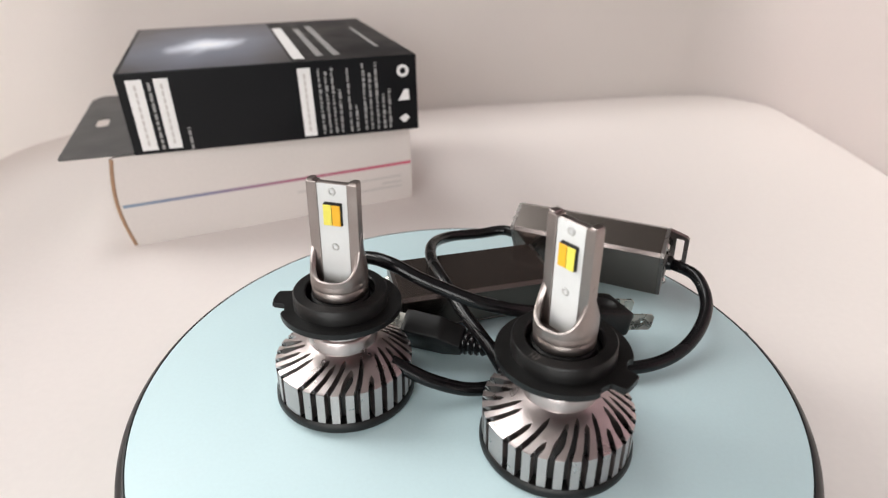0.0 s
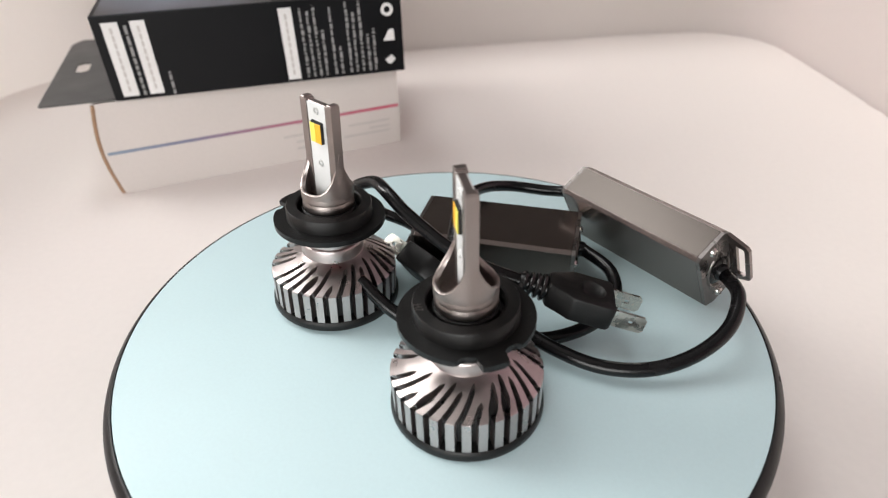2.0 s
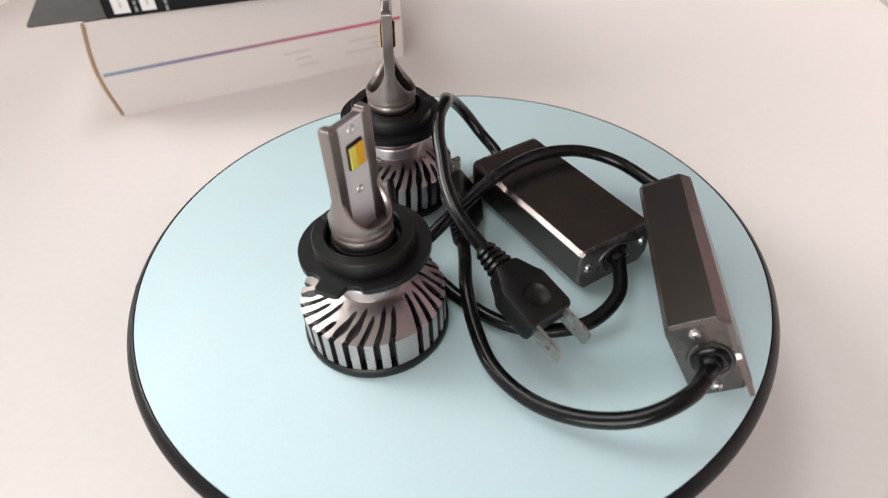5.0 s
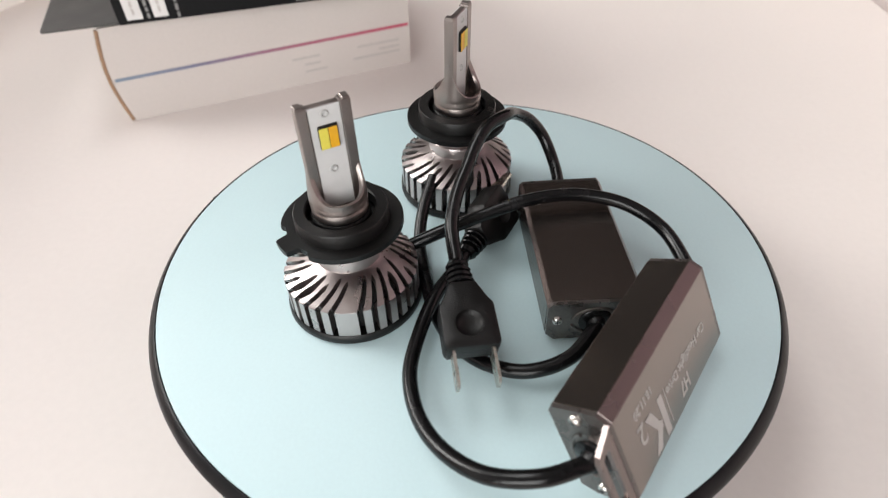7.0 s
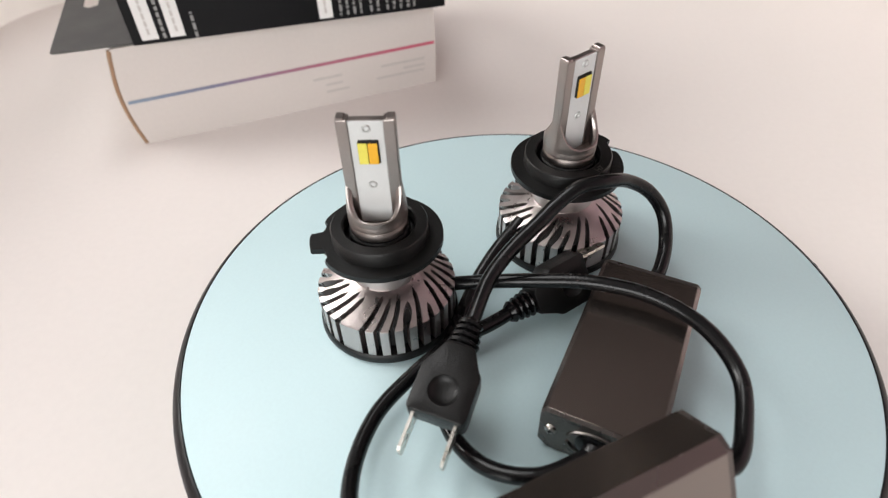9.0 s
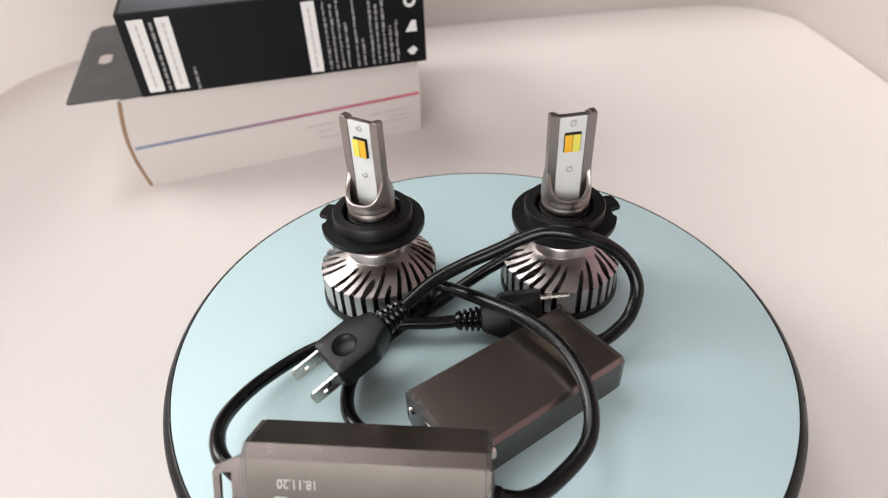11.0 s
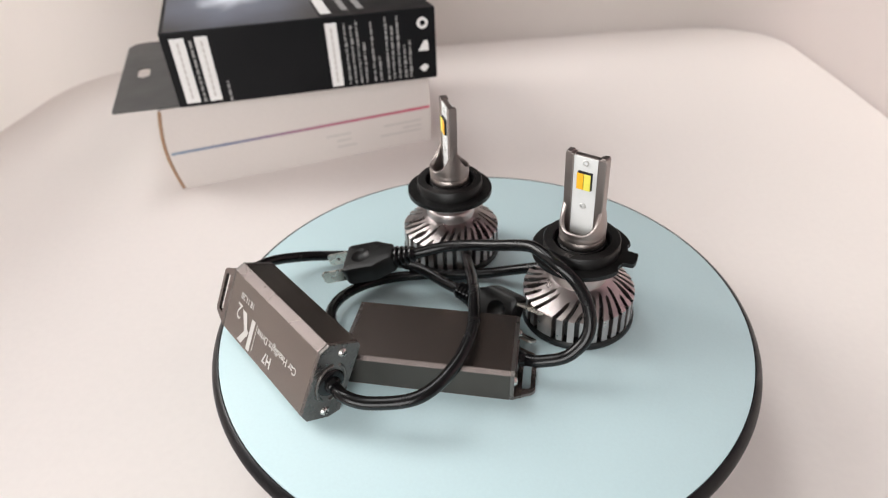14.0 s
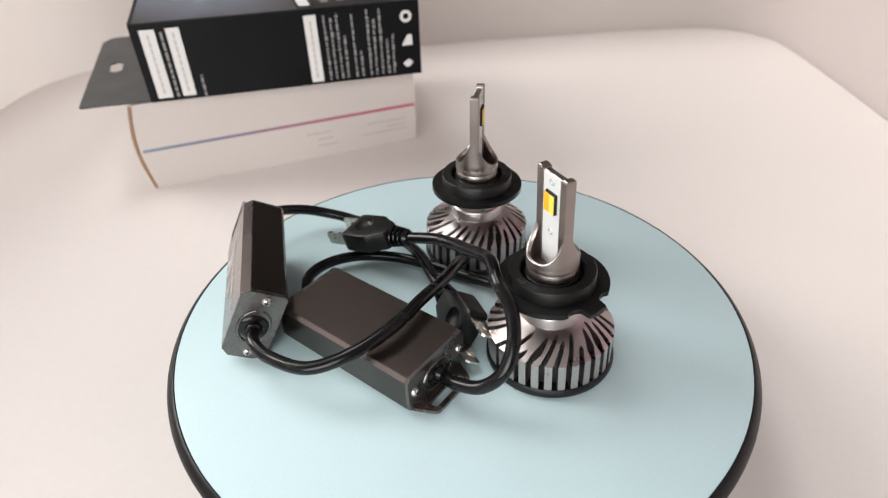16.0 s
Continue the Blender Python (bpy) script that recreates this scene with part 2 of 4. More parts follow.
def lettering(name, text, fit, m, mat, parent, label="", bold=0.0):
    """Words in the built-in font, drawn out to a width and height."""
    cu = bpy.data.curves.new(name, 'FONT')
    cu.body, cu.size, cu.extrude, cu.offset = text, 1.0, 0.02, bold
    cu.align_x, cu.align_y = 'CENTER', 'CENTER'
    tmp = bpy.data.objects.new(name + "_tmp", cu)
    scene.collection.objects.link(tmp)
    dg = bpy.context.evaluated_depsgraph_get()
    me = bpy.data.meshes.new_from_object(tmp.evaluated_get(dg))
    bpy.data.objects.remove(tmp)
    co = np.empty(len(me.vertices) * 3)
    me.vertices.foreach_get("co", co)
    co = co.reshape(-1, 3)
    lo, hi = co.min(0), co.max(0)
    sx, sy = fit[0] / (hi[0] - lo[0]), fit[1] / (hi[1] - lo[1])
    me.transform(m @ Matrix.Diagonal((sx, sy, 0.002, 1)) @ Matrix.Translation((-(lo[0] + hi[0]) / 2, -(lo[1] + hi[1]) / 2, 0)))
    me.materials.clear()
    me.materials.append(mat)
    ob = new(name, me)
    ob.parent = parent
    if label:
        ob["label"] = label
    return ob


# ---- the room, plain, out of view, added to set reflections and bounce ----
def room():
    x0, x1, y0, y1, z0, z1 = ROOM
    t = 0.1
    cx, cy, cz = (x0 + x1) / 2, (y0 + y1) / 2, (z0 + z1) / 2
    tagged(part("floor", box((cx, cy, z0 - t / 2), (x1 - x0 + 2 * t, y1 - y0 + 2 * t, t)), DARK_WALL), "unseen dark floor, added for the metal to reflect", "floor", kind="structure")
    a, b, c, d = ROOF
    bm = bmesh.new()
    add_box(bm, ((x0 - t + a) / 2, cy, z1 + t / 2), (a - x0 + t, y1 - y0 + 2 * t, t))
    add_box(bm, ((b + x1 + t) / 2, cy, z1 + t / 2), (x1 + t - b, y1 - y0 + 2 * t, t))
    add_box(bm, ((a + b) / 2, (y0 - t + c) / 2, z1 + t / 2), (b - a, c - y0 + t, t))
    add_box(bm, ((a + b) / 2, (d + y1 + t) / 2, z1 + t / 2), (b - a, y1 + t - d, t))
    tagged(part("ceiling", bm, GREY_PAINT), "unseen grey ceiling, opening added for the overhead fill lamp", "ceiling", kind="structure")
    tagged(part("wall_north", box((cx, y1 + t / 2, cz), (x1 - x0 + 2 * t, t, z1 - z0)), DARK_WALL), "unseen dark wall, added for the metal to reflect", "wall", kind="structure")
    a, b, c, d = FRONT
    bm = bmesh.new()
    add_box(bm, ((x0 - t + a) / 2, y0 - t / 2, cz), (a - x0 + t, t, z1 - z0))
    add_box(bm, ((b + x1 + t) / 2, y0 - t / 2, cz), (x1 + t - b, t, z1 - z0))
    add_box(bm, ((a + b) / 2, y0 - t / 2, (z0 + c) / 2), (b - a, t, c - z0))
    add_box(bm, ((a + b) / 2, y0 - t / 2, (d + z1) / 2), (b - a, t, z1 - d))
    tagged(part("wall_south", bm, SHADE_WALL), "unseen grey wall, opening added for the front fill lamp", "wall", kind="structure")
    tagged(part("wall_east", box((x1 + t / 2, cy, cz), (t, y1 - y0, z1 - z0)), PINK_WALL), "unseen pink wall, added for its pink bounce", "wall", kind="structure")
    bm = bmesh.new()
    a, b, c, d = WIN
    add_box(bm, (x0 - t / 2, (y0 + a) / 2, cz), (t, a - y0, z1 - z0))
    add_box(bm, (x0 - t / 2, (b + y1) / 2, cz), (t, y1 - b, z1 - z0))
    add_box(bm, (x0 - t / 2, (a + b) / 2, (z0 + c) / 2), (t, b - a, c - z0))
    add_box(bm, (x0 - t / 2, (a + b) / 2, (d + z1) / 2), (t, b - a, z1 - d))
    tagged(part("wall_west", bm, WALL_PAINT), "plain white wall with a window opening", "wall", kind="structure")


# ---- the white stage: floor sheet with a low wall that curves up round three sides ----
LEFT_X, RIGHT_X, FRONT_Y = -0.39, 0.313, -0.26
BACK_L, BACK_R = 0.395, 0.517       # back wall's y at the left and right corners


def stage_outline():
    """Foot line of the wall, from front left round the back to front right, corners rounded."""
    corners = [Vector((LEFT_X, FRONT_Y)), Vector((LEFT_X, BACK_L)), Vector((RIGHT_X, BACK_R)), Vector((RIGHT_X, FRONT_Y))]
    radii = [0, 0.09, 0.07, 0]
    out = [corners[0]]
    for i in (1, 2):
        p, a, b = corners[i], corners[i - 1], corners[i + 1]
        d1, d2 = (a - p).normalized(), (b - p).normalized()
        half = math.acos(d1.dot(d2)) / 2
        cut = radii[i] / math.tan(half)
        s, e = p + d1 * cut, p + d2 * cut
        c = p + (d1 + d2).normalized() * (radii[i] / math.sin(half))
        va, vb = s - c, e - c
        ang = va.angle_signed(vb)
        for k in range(17):
            f = -ang * k / 16
            out.append(c + Vector((va.x * math.cos(f) - va.y * math.sin(f), va.x * math.sin(f) + va.y * math.cos(f))))
    out.append(corners[3])
    # the straight runs are filled in and made slightly wavy
    fine = [out[0]]
    for p, q in zip(out, out[1:]):
        k = max(1, int((q - p).length / 0.03))
        fine += [p + (q - p) * (i / k) for i in range(1, k + 1)]
    return [Vector((p.x + 0.0016 * math.sin(17 * p.y + 2), p.y + 0.0022 * math.sin(15 * p.x) + 0.001 * math.sin(41 * p.x + 1))) for p in fine]


def stage():
    line = stage_outline()
    n = len(line)
    nrm = []
    for i in range(n):
        d = (line[min(i + 1, n - 1)] - line[max(i - 1, 0)]).normalized()
        nrm.append(Vector((-d.y, d.x)))      # outwards: left of the way round
    prof = [(0.0, -0.02), (0.0, 0.004), (0.006, 0.165), (0.009, 0.165), (0.004, -0.02)]
    bm = bmesh.new()
    rings = [[bm.verts.new((line[i].x + nrm[i].x * o, line[i].y + nrm[i].y * o, FLOOR + h)) for i in range(n)] for o, h in prof]
    for a, b in zip(rings, rings[1:]):
        for i in range(n - 1):
            bm.faces.new((a[i], a[i + 1], b[i + 1], b[i]))
    tagged(part("stage_wall", bm, STAGE_CLOTH, smooth=True), "low white wall that curves up from the table", "wall", kind="structure")
    bm = bmesh.new()
    top = [bm.verts.new((line[i].x - nrm[i].x * 0.0013, line[i].y - nrm[i].y * 0.0013, FLOOR)) for i in range(n)]
    low = [bm.verts.new((v.co.x, v.co.y, FLOOR - 0.02)) for v in top]
    bm.faces.new(top)
    bm.faces.new(low[::-1])
    for i in range(n):
        bm.faces.new((top[i], top[(i + 1) % n], low[(i + 1) % n], low[i]))
    tagged(part("ground", bm, WHITE_SHEET), "smooth white table surface", "table surface", kind="structure")
    bm = box((-0.036, 0.04, (ROOM[4] + FLOOR - 0.02) / 2), (0.6, 0.56, FLOOR - 0.0205 - ROOM[4]))
    tagged(part("plinth", bm, WALL_PAINT), "plain white plinth under the table surface", "plinth", kind="structure")


# ---- turntable ----
MOVERS = []


def turntable():
    root = thing("turntable", pose(0, 0, FLOOR), "round turntable with a pale blue top and black rim", "turntable")
    h = -FLOOR
    part("base", lathe([(0, 0), (0.080, 0), (0.082, 0.002), (0.082, h - 0.010), (0.079, h - 0.008), (0, h - 0.008)], 96), BLACK_RIM, root, smooth=True)
    # the rim flares out below the paper disc, with a thin lower lip
    rim = [(0, -0.0056), (0.0990, -0.0056), (0.1010, -0.0054), (0.1021, -0.0050), (0.1022, -0.0046), (0.1019, -0.0043), (0.1024, -0.0039), (0.1025, -0.0031),
           (0.1022, -0.0024), (0.1016, -0.0015), (0.1009, -0.0008), (0.1003, -0.0003), (0.0998, -0.0001), (0.0996, -0.0003), (0.0995, -0.0010), (0, -0.0010)]
    plate = part("platter", lathe(rim, 192), BLACK_RIM, root, "black plastic platter", smooth=True)
    plate.location = (0, 0, h)
    part("blue_top", lathe([(0, 0.0), (0.0991, 0.0), (0.0994, -0.0002), (0.0994, -0.0008), (0, -0.0008)], 160), BLUE_PAPER, plate, "matt pale blue paper disc", smooth=True)
    for a in (12, 141, 262):
        m = pose(0, 0, 0, 0, 0, a) @ Matrix.Translation((0.1012, 0, -0.0016))
        part("rim_clip", box((0, 0, 0), (0.0008, 0.0018, 0.0012), m, 0.0002, 1), BLACK_PLASTIC, plate)
    MOVERS.append((plate, pose(0, 0, h)))


# ---- LED bulb ----
HS_R, HS_N = 0.0202, 31


def heatsink_shell():
    """Domed shell cut by slanted slots that run over the dome and down the side."""
    prof = [(0.0090, 0.0193), (0.0100, 0.01865), (0.0110, 0.0181), (0.0119, 0.0177), (0.0128, 0.01725), (0.0137, 0.0168), (0.0146, 0.0163), (0.0155, 0.0158), (0.0164, 0.0153), (0.0173, 0.0148),
            (0.0181, 0.0144), (0.0188, 0.0140), (0.0194, 0.0137), (0.0200, 0.01340), (0.0202, 0.0132), (0.0202, 0.0120), (0.0202, 0.0095), (0.0202, 0.0060), (0.0202, 0.0034)]
    start = [2.2, 4.6, 2.6, 3.4, 6.2, 2.4, 3.8, 2.2, 5.4, 2.8, 8.6, 3.0, 2.3, 4.2, 2.5, 7.2, 3.2]      # where each slot begins along the profile
    skip = {7, 21}
    burst = {2, 3, 11, 16, 17, 25}
    pitch = 2 * math.pi / HS_N

    def gap(k, i):
        if k % HS_N in skip:
            return 0.0
        s = i - start[k % len(start)]
        if s <= 0:
            return 0.0
        r = prof[i][0]
        wide = 0.0011 * math.exp(-((i - 8.5) / 2.2) ** 2) if k % HS_N in burst else 0.0
        return (min(0.0018, 0.0012 + 0.0006 * (r - 0.011) / 0.009) * min(1.0, math.sqrt(s / 0.9)) + wide) / r

    bm = bmesh.new()
    depth = 0.0030
    for k in range(HS_N):
        edge = []
        for i, (r, z) in enumerate(prof):
            twist = radians(20) * max(0.0, (HS_R - r) / 0.0112) ** 1.1
            lo = k * pitch + gap(k, i) / 2 + twist
            hi = (k + 1) * pitch - gap(k + 1, i) / 2 + twist
            row = []
            for f in (0, 0.5, 1):
                a = lo + (hi - lo) * f
                row.append(bm.verts.new((r * math.cos(a), r * math.sin(a), z)))
            # inner row, sunk below the skin
            for f in (0, 1):
                a = lo + (hi - lo) * f
                q = max(0.004, r - depth * (0.25 if i < 12 else 1.0))
                zz = z - depth * (1.0 if i < 15 else 0.0)
                row.append(bm.verts.new((q * math.cos(a), q * math.sin(a), max(0.0034, zz))))
            edge.append(row)
        for i, (a, b) in enumerate(zip(edge, edge[1:])):
            bm.faces.new((a[0], a[1], b[1], b[0]))
            bm.faces.new((a[1], a[2], b[2], b[1]))
            if gap(k, i + 1) > 0:
                bm.faces.new((a[3], a[0], b[0], b[3]))
            if gap(k + 1, i + 1) > 0:
                bm.faces.new((a[2], a[4], b[4], b[2]))
    bmesh.ops.remove_doubles(bm, verts=bm.verts, dist=1e-6)
    return bm


def blade_rail(side):
    """One side rail of the LED post: an upright bar with a lip over the board and a notch at its tip."""
    x0, x1 = 0.0042, 0.0071
    bm = box((side * (x0 + x1) / 2, 0, (0.0366 + 0.0677) / 2), (x1 - x0, 0.0032, 0.0677 - 0.0366), bevel=0.0003)
    add_box(bm, (side * 0.0060, 0, 0.06785), (0.0020, 0.0029, 0.0007), bevel=0.0002, segs=1)
    return bm


def bulb_cup():
    """Thin cup round the foot of the post: its rounded rim is low before the boards and sweeps up into the rails."""
    n, rows, wall = 128, 9, 0.0015
    bm = bmesh.new()
    cols = []
    for k in range(n):
        a = 2 * math.pi * k / n
        away = math.acos(min(1.0, abs(math.cos(a))))             # angle from the nearer rail
        rise = 0.0125 * max(0.0, 1 - away / radians(80)) ** 2.9
        top = 0.0413 + rise
        draw = lambda z: 0.0080 - 0.0008 * min(1.0, max(0.0, (z - 0.0415) / 0.0075))
        line = []
        for i in range(rows + 1):
            z = 0.0396 + (top - 0.0003 - 0.0396) * i / rows
            line.append((draw(z), z))
        r = draw(top)
        line += [(r - 0.0002, top - 0.0001), (r - 0.0006, top), (r - wall + 0.0005, top - 0.0003), (r - wall + 0.0001, top - 0.0007)]
        for i in range(1, rows):
            z = top - 0.0007 + (0.0385 - top + 0.0007) * i / (rows - 1)
            line.append((draw(z) - wall, z))
        cols.append([bm.verts.new((q * math.cos(a), q * math.sin(a), z)) for q, z in line])
    for k in range(n):
        a, b = cols[k], cols[(k + 1) % n]
        for i in range(len(a) - 1):
            bm.faces.new((a[i], b[i], b[i + 1], a[i + 1]))
    return bm


def led_bulb(m, label):
    root = thing("led_headlight_bulb", m, label, "LED bulb", "pair of headlight bulbs")
    part("fan_base", lathe([(0, 0), (0.0198, 0), (0.0206, 0.0004), (0.0209, 0.0010), (0.0208, 0.0028), (0.0203, 0.0034), (0, 0.0034)], 72), BLACK_PLASTIC, root, "black plastic fan base ring", smooth=True)
    # core fills the slots; the shade between fins is put into its colour
    part("heatsink_core", lathe([(0, 0.0036), (0.0172, 0.0036), (0.0172, 0.0105), (0.0165, 0.0118), (0.0095, 0.0158), (0, 0.0165)], 48), DARK_CORE, root, "black core that puts shade between the fins", smooth=True)
    part("heatsink", heatsink_shell(), SILVER, root, "satin silver slotted aluminium heatsink", smooth=True)
    part("neck", lathe([(0.0070, 0.0180), (0.0096, 0.0186), (0.0100, 0.0190), (0.0100, 0.0225), (0.0097, 0.0230), (0.0092, 0.0233), (0.0092, 0.0312), (0, 0.0312)], 64), SILVER, root, "turned silver neck", smooth=True)
    part("seal_ring", lathe([(0.0090, 0.0262), (0.0101, 0.0262), (0.0106, 0.0267), (0.0101, 0.0273), (0.0090, 0.0273)], 48), RED_RING, root, "red rubber sealing ring", smooth=True)
    # flange: flat black disc with a pair of lugs, a raised collar and an open well
    n = 96
    outline = []
    for i in range(n):
        a = 2 * math.pi * i / n
        deg = math.degrees(a)
        r = 0.0173
        if 164 < deg < 178 or 200 < deg < 214:
            r = 0.0158
        if 179 <= deg <= 199:
            r = 0.0194
        outline.append((r * math.cos(a), r * math.sin(a)))
    bm = prism(outline, 0.0296, 0.0313)
    bmesh.ops.bevel(bm, geom=[e for e in bm.edges if e.calc_length() < 0.0016 and abs(e.verts[0].co.z - e.verts[1].co.z) < 1e-6], offset=0.0003, segments=2, affect='EDGES')
    flange = part("flange", bm, BLACK_PLASTIC, root, "black nylon locating flange with lugs", smooth=True)
    part("collar", lathe([(0.0096, 0.0313), (0.0134, 0.0313), (0.0133, 0.0351), (0.0130, 0.0355), (0.0102, 0.0356), (0.0098, 0.0353), (0.0096, 0.0326)], 96), BLACK_PLASTIC, flange, smooth=True)
    part("flange_skirt", lathe([(0.0100, 0.0297), (0.0120, 0.0297), (0.0114, 0.0278), (0.0100, 0.0274)], 64), BLACK_PLASTIC, flange, smooth=True)
    lettering("moulded_type_mark", "H7", (0.0026, 0.0018), pose(-0.0011, 0.0118, 0.03557, 0, 0, 185), CAP, flange)
    part("inner_ring", lathe([(0, 0.0300), (0.0084, 0.0300), (0.0084, 0.0342), (0.0080, 0.0347), (0, 0.0347)], 64), BLACK_PLASTIC, root, smooth=True)
    # barrel with a groove, a little higher at the rails
    bm = bmesh.new()
    n = 96
    ring = []
    for i in range(n):
        a = 2 * math.pi * i / n
        c, q = math.cos(a), math.sin(a)
        ring.append([bm.verts.new((rr * c, rr * q, z)) for rr, z in (
            (0.0070, 0.0346), (0.0078, 0.0350), (0.0079, 0.0354), (0.0079, 0.0372), (0.0077, 0.0375), (0.0077, 0.0378), (0.0080, 0.0381), (0.0080, 0.0400),
            (0.0078, 0.0404), (0.0071, 0.0404), (0.0069, 0.0395), (0.0067, 0.0372), (0.0004, 0.0368))])
    for i in range(n):
        a, b = ring[i], ring[(i + 1) % n]
        for k in range(len(a) - 1):
            bm.faces.new((a[k], b[k], b[k + 1], a[k + 1]))
    barrel = part("barrel", bm, TITAN, root, "warm grey barrel with a scooped rim", smooth=True)
    part("cup", bulb_cup(), TITAN, barrel, "cup with a rim that sweeps up into the post", smooth=True)
    part("post_rail", blade_rail(1), TITAN, root)
    part("post_rail", blade_rail(-1), TITAN, root)
    part("post_web", box((0, 0, 0.0519), (0.0090, 0.0020, 0.0310), bevel=0.0002, segs=1), TITAN, root)
    for f in (1, -1):
        turn = Matrix.Identity(4) if f == 1 else pose(0, 0, 0, 0, 0, 180)
        bm = box((0, -0.00092, 0.0519), (0.0084, 0.0008, 0.0306), turn, 0.00015, 1)
        board = part("led_board", bm, BOARD, root, "white LED circuit board")
        for z in (0.0652, 0.0491):
            bm = lathe([(0, 0.0001), (0.0005, 0.00012), (0.00068, 0.00045), (0.00095, 0.00045), (0.00115, 0.00015), (0.0012, 0), (0, 0)], 24, m=turn @ Matrix.Translation((0, -0.0012, z)) @ pose(0, 0, 0, 90))
            part("rivet", bm, RIVET, board, "small bright rivet", smooth=True)
        # dark slab peeping out above and beside the chips as their shadow
        part("chip_shadow", box((0.0002, -0.00145, 0.0590), (0.0050, 0.0007, 0.0064), turn, 0.0001, 1), DARK_CORE, board, "dark slab standing for shadow round the chips")
        # two chips side by side; lemon lies on the same side of the post on both faces
        for x, mat, lab in ((-1, PHOSPHOR_LEMON, "lemon yellow LED chip"), (1, PHOSPHOR_AMBER, "amber LED chip")):
            xx = x * f * 0.00124
            chip = part("led_chip", box((xx, -0.0017, 0.0588), (0.00242, 0.0010, 0.0061), turn, 0.00010, 1), DARK_CORE, board, lab)
            part("phosphor", box((xx, -0.00222, 0.0588), (0.00232, 0.0003, 0.0059), turn, 0.0001, 1), mat, chip)
    return root


# ---- driver unit ----
DL, DW, DT = 0.0545, 0.0279, 0.0149


def section(w, t, c, d):
    a, b = w / 2, t / 2
    return [(-a + d, -b), (a - d, -b), (a, -b + d), (a, b - c), (a - c, b), (-a + c, b), (-a, b - c), (-a, -b + d)]


ALONG = Matrix(((0, 0, 1, 0), (1, 0, 0, 0), (0, 1, 0, 0), (0, 0, 0, 1)))     # section (w, t, length) to (x, y, z)


def screw(parent, x, y, z, sgn):
    m = Matrix.Translation((x, y, z)) @ pose(0, 0, 0, 0, 90 * sgn, 0)
    bm = lathe([(0, 0.0012), (0.0009, 0.0011), (0.0014, 0.0007), (0.0016, 0), (0, 0)], 20, m=m)
    s = part("screw", bm, STEEL, parent, "bright cross-head screw", smooth=True)
    # cross recess laid on as dark bars, its shade put into the colour
    bm = bmesh.new()
    for q in (0, 90):
        add_box(bm, (0, 0, 0.00110), (0.0017, 0.00035, 0.0002), m @ pose(0, 0, 0, 0, 0, q))
    part("screw_slot_shade", bm, DARK_CORE, s)


